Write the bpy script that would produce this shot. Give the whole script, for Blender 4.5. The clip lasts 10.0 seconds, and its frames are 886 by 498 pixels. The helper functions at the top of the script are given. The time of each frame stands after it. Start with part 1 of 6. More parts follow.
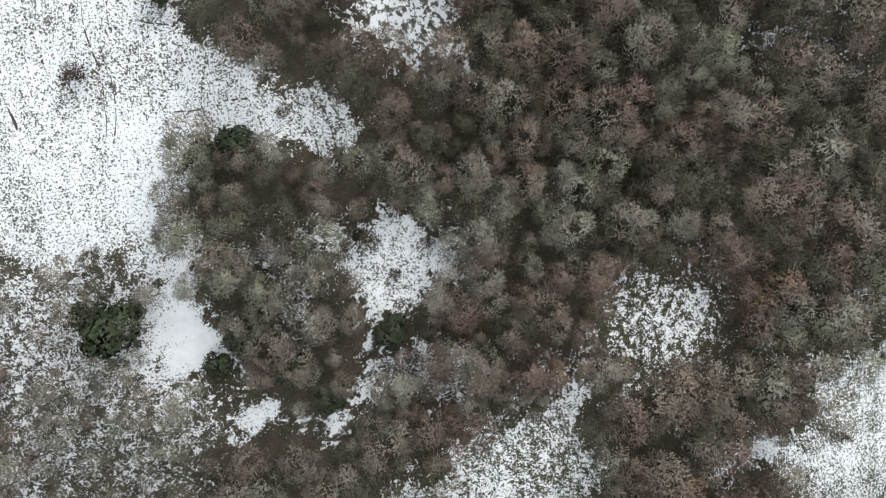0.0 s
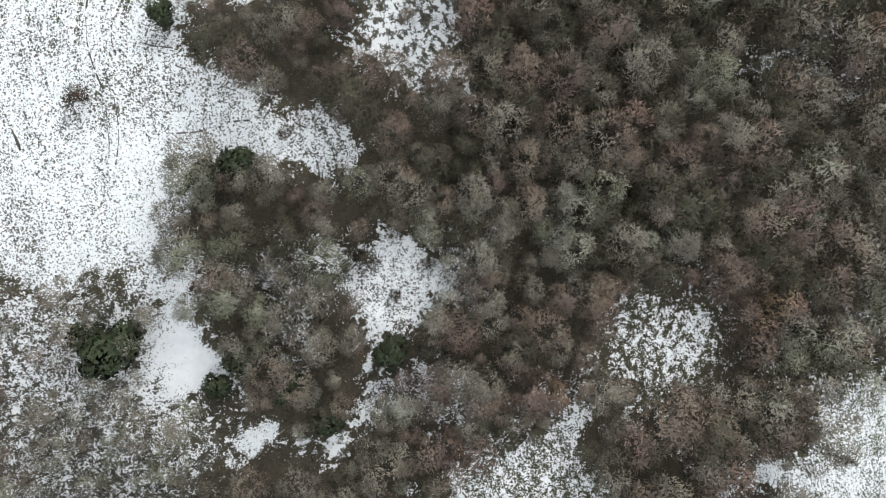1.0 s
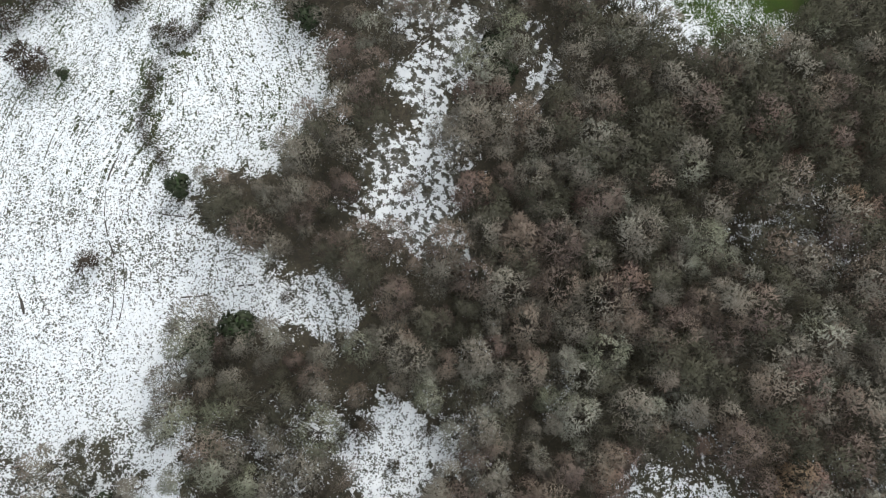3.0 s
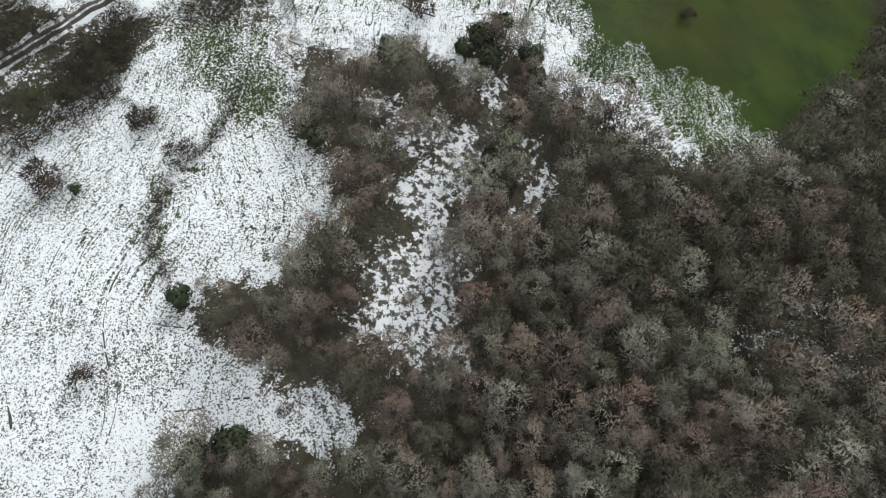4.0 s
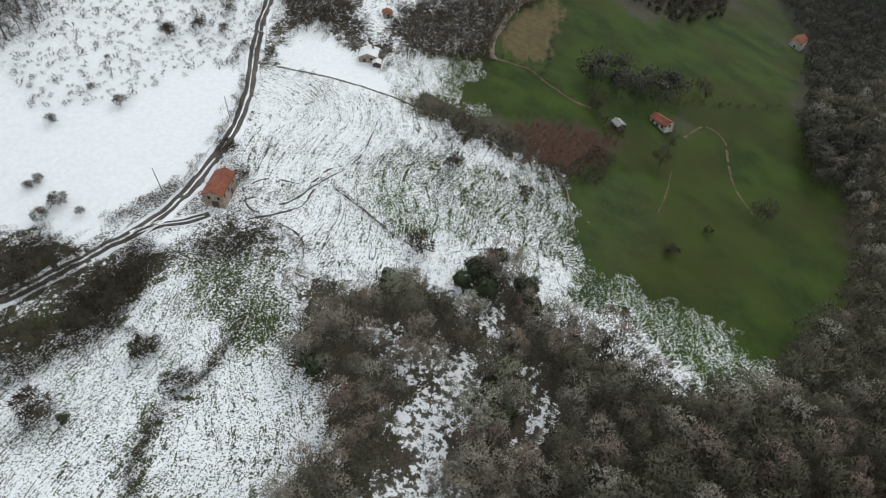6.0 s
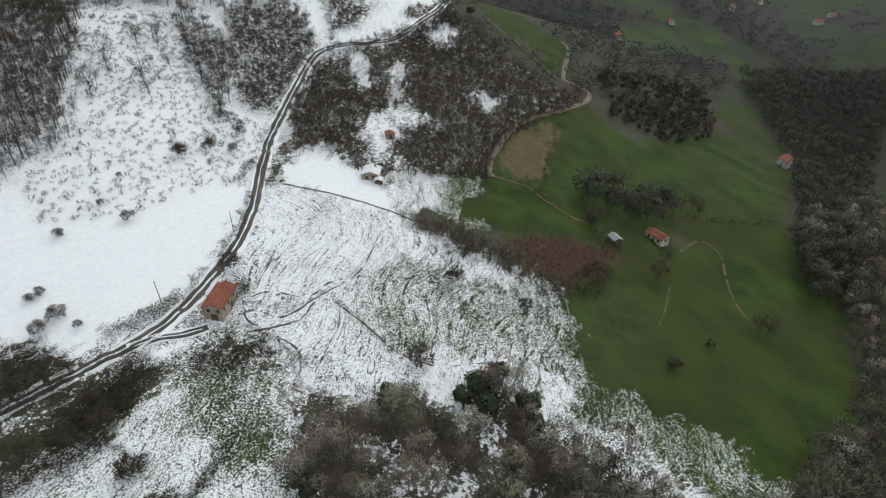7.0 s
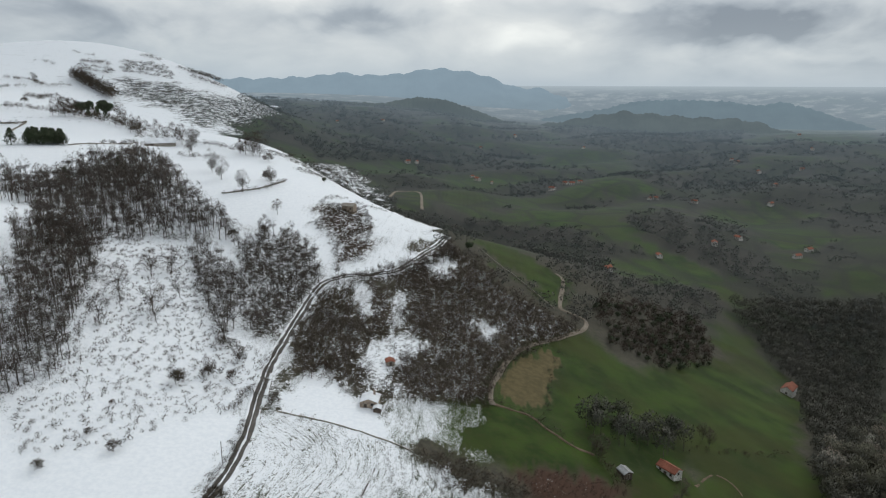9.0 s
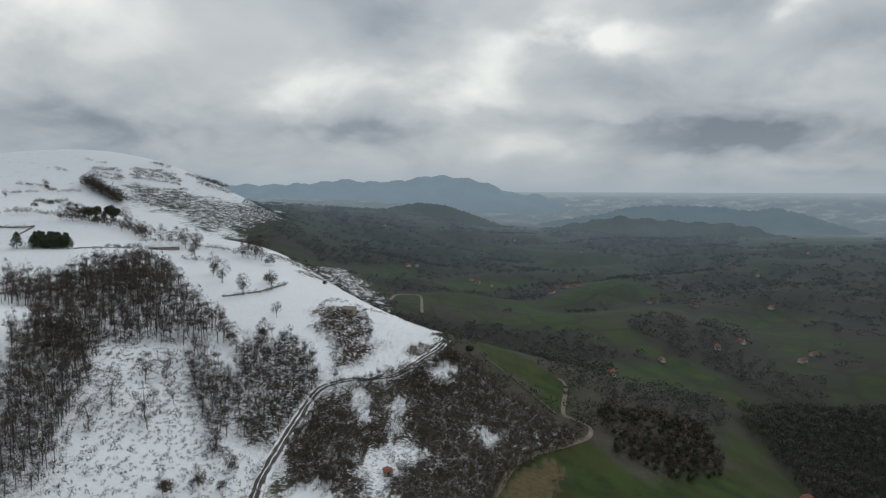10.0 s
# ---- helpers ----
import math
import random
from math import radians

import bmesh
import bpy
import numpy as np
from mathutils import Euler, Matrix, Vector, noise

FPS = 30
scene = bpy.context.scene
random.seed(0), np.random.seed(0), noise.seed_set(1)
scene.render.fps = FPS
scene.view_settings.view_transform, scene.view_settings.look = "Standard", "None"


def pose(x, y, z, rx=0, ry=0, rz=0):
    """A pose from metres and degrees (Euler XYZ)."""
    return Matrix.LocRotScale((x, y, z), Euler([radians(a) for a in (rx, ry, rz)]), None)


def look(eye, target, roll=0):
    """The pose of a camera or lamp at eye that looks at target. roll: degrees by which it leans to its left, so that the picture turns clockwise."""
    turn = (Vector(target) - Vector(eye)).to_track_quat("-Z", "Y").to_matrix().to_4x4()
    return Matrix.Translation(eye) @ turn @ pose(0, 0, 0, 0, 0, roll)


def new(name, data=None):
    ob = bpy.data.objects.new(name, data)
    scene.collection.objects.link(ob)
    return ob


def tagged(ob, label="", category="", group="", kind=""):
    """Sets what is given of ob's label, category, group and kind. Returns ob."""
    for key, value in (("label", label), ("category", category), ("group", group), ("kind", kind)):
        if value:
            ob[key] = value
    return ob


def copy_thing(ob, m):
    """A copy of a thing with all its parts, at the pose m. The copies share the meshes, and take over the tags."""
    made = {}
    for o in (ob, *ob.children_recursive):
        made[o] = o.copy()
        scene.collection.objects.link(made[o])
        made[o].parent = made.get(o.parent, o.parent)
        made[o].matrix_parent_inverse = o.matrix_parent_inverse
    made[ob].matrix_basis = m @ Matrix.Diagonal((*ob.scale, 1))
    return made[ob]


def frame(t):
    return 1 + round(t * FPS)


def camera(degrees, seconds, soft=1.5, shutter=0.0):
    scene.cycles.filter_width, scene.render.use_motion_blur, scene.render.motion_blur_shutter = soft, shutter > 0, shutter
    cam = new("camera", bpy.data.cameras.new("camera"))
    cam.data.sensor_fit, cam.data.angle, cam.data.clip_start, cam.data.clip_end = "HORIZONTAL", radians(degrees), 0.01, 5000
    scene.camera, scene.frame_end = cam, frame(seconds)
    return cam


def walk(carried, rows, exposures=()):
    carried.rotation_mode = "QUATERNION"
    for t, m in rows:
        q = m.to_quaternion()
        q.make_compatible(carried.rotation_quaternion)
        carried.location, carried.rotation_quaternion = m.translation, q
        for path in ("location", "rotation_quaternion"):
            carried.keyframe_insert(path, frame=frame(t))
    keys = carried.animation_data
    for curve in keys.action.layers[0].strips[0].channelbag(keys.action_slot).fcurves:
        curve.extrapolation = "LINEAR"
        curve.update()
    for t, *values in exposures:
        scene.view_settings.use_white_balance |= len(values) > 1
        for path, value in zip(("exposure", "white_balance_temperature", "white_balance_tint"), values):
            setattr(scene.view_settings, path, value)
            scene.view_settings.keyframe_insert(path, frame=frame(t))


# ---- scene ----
# ---------------------------------------------------------------- camera
cam = camera(68.8, 10.0, 1.1)
EYE = (0.0, 0.0, 118.0)
LEVEL = 89.9
# seconds, yaw, tilt, roll
PATH = [(0, -0.12, -0.36, 0.07), (0.5, -0.1, 0.21, 0.02), (1, -0.09, 1.5, -0.04), (1.5, -0.08, 3.99, -0.06),
        (2, -0.05, 7.19, -0.07), (3.5, -0.02, 20.84, -0.09), (4, 0.02, 25.72, -0.06), (4.5, -0.0, 30.76, -0.07),
        (5, -0.03, 35.8, -0.05), (5.5, -0.04, 40.75, -0.02), (7, -0.08, 55.7, -0.0), (7.5, -0.1, 60.66, -0.02),
        (8, -0.13, 65.58, -0.03), (8.5, -0.14, 70.57, -0.04), (9, -0.16, 75.61, -0.05), (9.5, -0.17, 80.6, -0.06),
        (10, -0.18, 84.73, -0.06)]
walk(cam, [(t, pose(*EYE) @ pose(0, 0, 0, -LEVEL) @ pose(0, 0, 0, 90 + p, r, y)) for t, y, p, r in PATH],
     exposures=[(0.0, 0.12, 6430, 8), (3.5, 0.0, 6420, 8), (5.5, -0.26, 6380, 7), (7.0, -0.36, 6350, 7), (8.5, -0.46, 6300, 7), (9.5, -0.68, 6230, 7), (10.0, -0.92, 6200, 7)])

# ---------------------------------------------------------------- sky and sun
SUN_AZ, SUN_EL = 32.0, 38.0
# cloud banks over the valley: bearing, height, half width, half height (degrees), light or dark
CLOUDS = [(15.0, 11.7, 3.0, 1.6, 0.20), (20.5, 11.4, 4.0, 2.0, 0.12), (27.0, 14.6, 2.6, 1.4, 0.20), (2.0, 8.8, 16.0, 2.0, 0.09),
          (-30.0, 11.0, 13.0, 4.0, 0.13), (-5.0, 14.8, 9.0, 1.6, -0.10), (9.0, 14.0, 4.0, 1.6, -0.06), (33.0, 11.0, 4.0, 2.0, -0.02),
          (22.5, 4.7, 6.0, 1.0, -0.18), (14.0, 5.6, 4.0, 0.8, -0.07), (-26.0, 4.6, 10.0, 1.5, -0.10), (-10.0, 5.2, 7.0, 1.1, -0.08),
          (29.0, 2.2, 6.0, 0.8, 0.07), (-27.0, 14.0, 14.0, 5.0, 0.09), (31.0, 8.5, 6.0, 2.0, 0.10)]


def sky():
    world = bpy.data.worlds.new("sky")
    scene.world = world
    world.use_nodes = True
    nt = world.node_tree
    nt.nodes.clear()
    N, L = nt.nodes.new, nt.links.new

    def math_node(op, a, b=None, c=None, clamp=False):
        n = N("ShaderNodeMath")
        n.operation, n.use_clamp = op, clamp
        for i, v in enumerate((a, b, c)):
            if v is None:
                continue
            if isinstance(v, (int, float)):
                n.inputs[i].default_value = v
            else:
                L(v, n.inputs[i])
        return n.outputs[0]

    tc = N("ShaderNodeTexCoord")
    sep = N("ShaderNodeSeparateXYZ")
    L(tc.outputs["Generated"], sep.inputs[0])
    x, y, z = sep.outputs
    zc = math_node("MAXIMUM", z, 0.0)
    den = math_node("ADD", zc, 0.42)
    comb = N("ShaderNodeCombineXYZ")
    L(math_node("DIVIDE", x, den), comb.inputs[0])
    L(math_node("DIVIDE", y, den), comb.inputs[1])
    comb.inputs[2].default_value = 3.7

    def fbm(scale, detail, rough, dist, seed):
        n = N("ShaderNodeTexNoise")
        n.noise_dimensions = "4D"
        n.inputs["Scale"].default_value, n.inputs["Detail"].default_value = scale, detail
        n.inputs["Roughness"].default_value, n.inputs["Distortion"].default_value = rough, dist
        n.inputs["W"].default_value = seed
        L(comb.outputs[0], n.inputs["Vector"])
        return n.outputs[0]

    big = fbm(0.75, 3.0, 0.5, 0.3, 4.6)
    small = fbm(3.2, 7.0, 0.5, 0.4, 9.3)
    torn = fbm(5.0, 6.0, 0.5, 0.3, 2.2)
    mixn = math_node("ADD", math_node("MULTIPLY", big, 0.5), math_node("MULTIPLY", small, 0.5))
    # bearing and height above the horizon in degrees, frayed like the edges of cloud
    az = math_node("MULTIPLY", math_node("ARCTAN2", x, y), 57.3)
    el = math_node("MULTIPLY", math_node("ARCSINE", z), 57.3)
    az = math_node("ADD", az, math_node("MULTIPLY", math_node("SUBTRACT", small, 0.5), 22.0))
    el = math_node("ADD", el, math_node("MULTIPLY", math_node("SUBTRACT", torn, 0.5), 7.0))
    field = mixn
    for a0, e0, wa, we, gain in CLOUDS:
        u = math_node("POWER", math_node("DIVIDE", math_node("SUBTRACT", az, a0), wa), 2.0)
        v = math_node("POWER", math_node("DIVIDE", math_node("SUBTRACT", el, e0), we), 2.0)
        bell = math_node("EXPONENT", math_node("MULTIPLY", math_node("ADD", u, v), -1.0))
        field = math_node("ADD", field, math_node("MULTIPLY", bell, gain))
    ramp = N("ShaderNodeValToRGB")
    e = ramp.color_ramp.elements
    e[0].position, e[0].color = 0.34, (0.27, 0.305, 0.355, 1)
    e[1].position, e[1].color = 0.76, (1.25, 1.22, 1.14, 1)
    for p, c in ((0.44, (0.42, 0.455, 0.50, 1)), (0.52, (0.60, 0.625, 0.65, 1)), (0.62, (0.78, 0.785, 0.78, 1))):
        m = ramp.color_ramp.elements.new(p)
        m.color = c
    L(field, ramp.inputs[0])
    # thin bluish air low down
    low = math_node("POWER", math_node("SUBTRACT", 1.0, math_node("MULTIPLY", zc, 11.0), clamp=True), 1.5)
    mix = N("ShaderNodeMix")
    mix.data_type = "RGBA"
    L(math_node("MULTIPLY", low, 0.8), mix.inputs["Factor"])
    L(ramp.outputs[0], mix.inputs["A"])
    mix.inputs["B"].default_value = (0.50, 0.58, 0.65, 1)
    # a little of the clear sky above the cloud
    nish = N("ShaderNodeTexSky")
    nish.sky_type, nish.sun_disc = "NISHITA", False
    nish.sun_elevation, nish.sun_rotation = radians(SUN_EL), radians(SUN_AZ)
    hue = N("ShaderNodeMix")
    hue.data_type = "RGBA"
    hue.blend_type = "ADD"
    hue.inputs["Factor"].default_value = 0.004
    L(mix.outputs["Result"], hue.inputs["A"])
    L(nish.outputs[0], hue.inputs["B"])
    # an overcast sky grows brighter towards the zenith
    gain = math_node("ADD", 1.24, math_node("MULTIPLY", zc, 0.45))
    scaled = N("ShaderNodeVectorMath")
    scaled.operation = "SCALE"
    L(hue.outputs["Result"], scaled.inputs[0])
    L(gain, scaled.inputs["Scale"])
    bg = N("ShaderNodeBackground")
    L(scaled.outputs[0], bg.inputs[0])
    bg.inputs[1].default_value = 1.0
    out = N("ShaderNodeOutputWorld")
    L(bg.outputs[0], out.inputs[0])


sky()
sun = new("sun", bpy.data.lights.new("sun", "SUN"))
sun.data.energy, sun.data.angle, sun.data.color = 1.2, radians(22), (1.0, 0.96, 0.9)
sun.matrix_world = look((0, 0, 900), (-math.sin(radians(SUN_AZ)) * 900, -math.cos(radians(SUN_AZ)) * 900,
                                      900 - 900 * math.tan(radians(SUN_EL))))


# ---------------------------------------------------------------- materials
class Nodes:
    """A small helper round one node material."""

    def __init__(self, name):
        self.mat = bpy.data.materials.new(name)
        self.mat.use_nodes = True
        self.nt = self.mat.node_tree
        self.nt.nodes.clear()
        self.out = self.nt.nodes.new("ShaderNodeOutputMaterial")
        self.bsdf = self.nt.nodes.new("ShaderNodeBsdfPrincipled")
        self.link(self.bsdf.outputs[0], self.out.inputs[0])
        self.pos = self.node("ShaderNodeNewGeometry").outputs["Position"]

    def node(self, kind):
        return self.nt.nodes.new(kind)

    def link(self, a, b):
        self.nt.links.new(a, b)

    def put(self, v, socket):
        if isinstance(v, (int, float, tuple)):
            socket.default_value = v
        else:
            self.link(v, socket)

    def math(self, op, a, b=0.0, clamp=False):
        n = self.node("ShaderNodeMath")
        n.operation, n.use_clamp = op, clamp
        self.put(a, n.inputs[0])
        self.put(b, n.inputs[1])
        return n.outputs[0]

    def ramp(self, v, lo, hi, a=0.0, b=1.0, smooth=True):
        n = self.node("ShaderNodeMapRange")
        n.interpolation_type = "SMOOTHSTEP" if smooth else "LINEAR"
        for s, x in zip(n.inputs[:5], (v, lo, hi, a, b)):
            self.put(x, s)
        return n.outputs[0]

    def mix(self, f, a, b, mode="MIX"):
        n = self.node("ShaderNodeMix")
        n.data_type, n.blend_type = "RGBA", mode
        self.put(f, n.inputs["Factor"])
        self.put(a if not isinstance(a, tuple) else (*a, 1)[:4], n.inputs["A"])
        self.put(b if not isinstance(b, tuple) else (*b, 1)[:4], n.inputs["B"])
        return n.outputs["Result"]

    def noise(self, scale, detail=3.0, rough=0.55, vec=None, dist=0.0):
        n = self.node("ShaderNodeTexNoise")
        self.link(vec or self.pos, n.inputs["Vector"])
        n.inputs["Scale"].default_value, n.inputs["Detail"].default_value = scale, detail
        n.inputs["Roughness"].default_value, n.inputs["Distortion"].default_value = rough, dist
        return n.outputs[0]

    def voronoi(self, scale, vec=None, feature="F1"):
        n = self.node("ShaderNodeTexVoronoi")
        n.feature = feature
        self.link(vec or self.pos, n.inputs["Vector"])
        n.inputs["Scale"].default_value = scale
        return n

    def stretched(self, sx, sy, sz=1.0, rot=0.0):
        n = self.node("ShaderNodeMapping")
        self.link(self.pos, n.inputs["Vector"])
        n.inputs["Scale"].default_value, n.inputs["Rotation"].default_value = (sx, sy, sz), (0, 0, rot)
        return n.outputs[0]

    def attr(self, name, out="Color"):
        n = self.node("ShaderNodeAttribute")
        n.attribute_name = name
        return n.outputs[out]

    def random(self):
        return self.node("ShaderNodeObjectInfo").outputs["Random"]

    def bump(self, h, strength, dist):
        n = self.node("ShaderNodeBump")
        n.inputs["Strength"].default_value, n.inputs["Distance"].default_value = strength, dist
        self.link(h, n.inputs["Height"])
        self.link(n.outputs[0], self.bsdf.inputs["Normal"])

    def done(self, color, rough=0.8, metal=0.0, spec=0.3):
        self.put(color if not isinstance(color, tuple) else (*color, 1)[:4], self.bsdf.inputs["Base Color"])
        self.put(rough, self.bsdf.inputs["Roughness"])
        self.put(metal, self.bsdf.inputs["Metallic"])
        self.bsdf.inputs["Specular IOR Level"].default_value = spec
        return self.mat


def ground_material(far):
    n = Nodes("distance" if far else "hillside")
    cover = n.attr("cover")
    sep = n.node("ShaderNodeSeparateColor")
    n.link(cover, sep.inputs[0])
    snow_c, grass_c, rust_c = sep.outputs[:3]
    streak = n.attr("cover", "Alpha")
    # earth and vegetation under the snow
    patch = n.noise(0.05, 5.0, 0.6)
    mid = n.noise(0.4, 4.0)
    fine = n.noise(3.2, 3.0, 0.7)
    grass = n.mix(n.ramp(patch, 0.35, 0.65), (0.017, 0.036, 0.004), (0.045, 0.078, 0.009))
    grass = n.mix(n.ramp(mid, 0.45, 0.75, 0, 0.6), grass, (0.044, 0.045, 0.012))
    grass = n.mix(n.ramp(fine, 0.35, 0.7, 0, 0.35), grass, (0.016, 0.026, 0.004))
    grass = n.mix(n.ramp(n.noise(0.017, 3.0), 0.43, 0.62, 0, 0.65), grass, (0.038, 0.042, 0.008))
    litter = n.mix(n.ramp(mid, 0.35, 0.65), (0.058, 0.053, 0.043), (0.100, 0.088, 0.068))
    litter = n.mix(n.ramp(n.noise(1.1, 4.0, 0.65), 0.45, 0.62, 0, 0.6), litter, (0.13, 0.108, 0.078))
    litter = n.mix(n.ramp(fine, 0.35, 0.62, 0, 0.6), litter, (0.040, 0.035, 0.030))
    rust = n.mix(n.ramp(fine, 0.3, 0.7), (0.075, 0.032, 0.018), (0.040, 0.023, 0.016))
    under = n.mix(grass_c, litter, grass)
    under = n.mix(rust_c, under, rust)
    straw = n.math("MULTIPLY", n.ramp(streak, 0.6, 1.0), n.ramp(snow_c, 0.0, 0.06, 1.0, 0.0))
    under = n.mix(straw, under, n.mix(n.ramp(mid, 0.35, 0.65), (0.085, 0.068, 0.030), (0.12, 0.094, 0.044)))
    # snow lies where coverage beats a broken pattern of tufts; trodden terraces run through it as thin lines
    tussock = n.voronoi(1.9)
    speck = n.math("ADD", n.math("MULTIPLY", n.noise(3.7, 3.0, 0.68), 0.80), n.math("MULTIPLY", n.ramp(tussock.outputs["Distance"], 0.0, 0.9, smooth=False), 0.20))
    clump = n.noise(0.75, 4.0, 0.62)
    broad = n.noise(0.09, 3.0)

    def terraces(sx, sy, turn, thin):
        v = n.node("ShaderNodeTexNoise")
        bend = n.node("ShaderNodeTexNoise")
        n.link(n.pos, bend.inputs["Vector"])
        bend.inputs["Scale"].default_value, bend.inputs["Detail"].default_value = 0.013, 1.0
        shift = n.node("ShaderNodeVectorMath")
        shift.operation = "MULTIPLY_ADD"
        n.link(bend.outputs["Color"], shift.inputs[0])
        shift.inputs[1].default_value = (70.0, 70.0, 0.0)
        n.link(n.pos, shift.inputs[2])
        grain = n.node("ShaderNodeMapping")
        n.link(shift.outputs[0], grain.inputs["Vector"])
        grain.inputs["Scale"].default_value, grain.inputs["Rotation"].default_value = (sx, sy, 0.1), (0, 0, radians(turn))
        n.link(grain.outputs[0], v.inputs["Vector"])
        v.inputs["Scale"].default_value, v.inputs["Detail"].default_value = 1.0, 2.0
        v.inputs["Distortion"].default_value = 0.35
        off = n.math("ABSOLUTE", n.math("SUBTRACT", n.math("FRACT", n.math("MULTIPLY", v.outputs[0], 5.0)), 0.5))
        return n.ramp(off, 0.0, thin, 1.0, 0.0)

    line = n.math("MAXIMUM", terraces(0.38, 0.040, -10, 0.10), n.math("MULTIPLY", terraces(0.75, 0.09, -18, 0.12), 0.7))
    line = n.math("MULTIPLY", line, n.ramp(n.noise(0.8, 3.0, 0.7), 0.36, 0.62))
    pat = n.math("ADD", n.math("MULTIPLY", speck, 0.90), n.math("MULTIPLY", clump, 0.10))
    blot = n.math("ADD", n.math("MULTIPLY", speck, 0.30), n.math("MULTIPLY", clump, 0.70))
    pick = n.ramp(snow_c, 0.15, 0.62)
    pick = n.math("MAXIMUM", pick, n.ramp(snow_c, 0.13, 0.2, 1.0, 0.0))
    pick = n.math("MAXIMUM", pick, n.ramp(streak, 0.1, 0.4))
    pick = n.math("ADD", pick, n.math("MINIMUM", streak, 0.0), clamp=True)
    pat = n.math("ADD", n.math("MULTIPLY", pat, pick), n.math("MULTIPLY", blot, n.math("SUBTRACT", 1.0, pick)))
    # wider pattern where the hill is far off
    length = n.node("ShaderNodeVectorMath")
    length.operation = "LENGTH"
    n.link(n.pos, length.inputs[0])
    coarse = n.ramp(length.outputs["Value"], 330.0, 650.0)
    wide = n.math("ADD", n.math("MULTIPLY", n.noise(0.5, 4.0, 0.75), 0.6), n.math("MULTIPLY", n.noise(1.0, 4.0, 0.65, n.stretched(0.05, 0.05, 1.0)), 0.4))
    pat = n.math("ADD", n.math("MULTIPLY", pat, n.math("SUBTRACT", 1.0, coarse)), n.math("MULTIPLY", wide, coarse))
    pat = n.math("ADD", pat, n.math("MULTIPLY", n.math("SUBTRACT", broad, 0.5), 0.16))
    pat = n.math("ADD", pat, n.math("MULTIPLY", n.math("SUBTRACT", n.noise(0.27, 3.0, 0.6, n.stretched(1.4, 0.4)), 0.5), 0.17))
    pat = n.math("SUBTRACT", pat, n.math("MULTIPLY", n.math("MULTIPLY", line, n.math("MAXIMUM", streak, 0.0)), 0.22))
    thr = n.math("SUBTRACT", 0.61, n.math("MULTIPLY", snow_c, 0.21))
    thr = n.math("SUBTRACT", thr, n.ramp(snow_c, 0.86, 1.0, 0.0, 0.16))
    thr = n.math("ADD", thr, n.ramp(snow_c, 0.0, 0.10, 0.25, 0.0))
    diff = n.math("SUBTRACT", pat, thr)
    lie = n.ramp(diff, -0.007, 0.008)
    dust = n.ramp(diff, -0.14, 0.0, 0.0, 0.20)
    lie = n.math("MAXIMUM", lie, n.math("MULTIPLY", dust, n.ramp(snow_c, 0.3, 0.7)))
    # fields and hedges of the far valley
    cells = n.voronoi(0.017, n.stretched(1.0, 0.8))
    edge = n.voronoi(0.017, n.stretched(1.0, 0.8), "DISTANCE_TO_EDGE")
    tone = n.node("ShaderNodeSeparateColor")
    n.link(cells.outputs["Color"], tone.inputs[0])
    strip = n.math("MULTIPLY", coarse, n.math("SUBTRACT", 1.0, snow_c))
    under = n.mix(n.math("MULTIPLY", n.math("MULTIPLY", strip, n.math("SUBTRACT", 1.0, grass_c)), 0.75), under, (0.026, 0.023, 0.017))
    under = n.mix(n.math("MULTIPLY", strip, n.ramp(tone.outputs[0], 0.3, 0.9, 0, 0.5)), under, (0.024, 0.030, 0.011))
    under = n.mix(n.math("MULTIPLY", n.math("MULTIPLY", strip, grass_c), n.ramp(tone.outputs[1], 0.3, 0.8, 0, 0.45)), under, (0.039, 0.061, 0.012))
    under = n.mix(n.math("MULTIPLY", strip, n.ramp(edge.outputs["Distance"], 0.02, 0.10, 0.6, 0.0)), under, (0.024, 0.023, 0.016))
    under = n.mix(n.math("MULTIPLY", line, n.math("MULTIPLY", grass_c, 0.35)), under, (0.030, 0.030, 0.014))
    snow = n.mix(n.ramp(clump, 0.3, 0.7), (0.77, 0.79, 0.82), (0.85, 0.862, 0.88))
    color = n.mix(lie, under, snow)
    hgt = n.math("ADD", n.math("MULTIPLY", lie, 0.5), n.math("MULTIPLY", speck, 0.6))
    n.bump(hgt, 0.5, 0.25)
    n.done(color, n.ramp(lie, 0, 1, 0.9, 0.6), spec=0.2)
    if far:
        # the distance: haze painted in as glow, a little more with every kilometre
        painted_haze(n)
    return n.mat


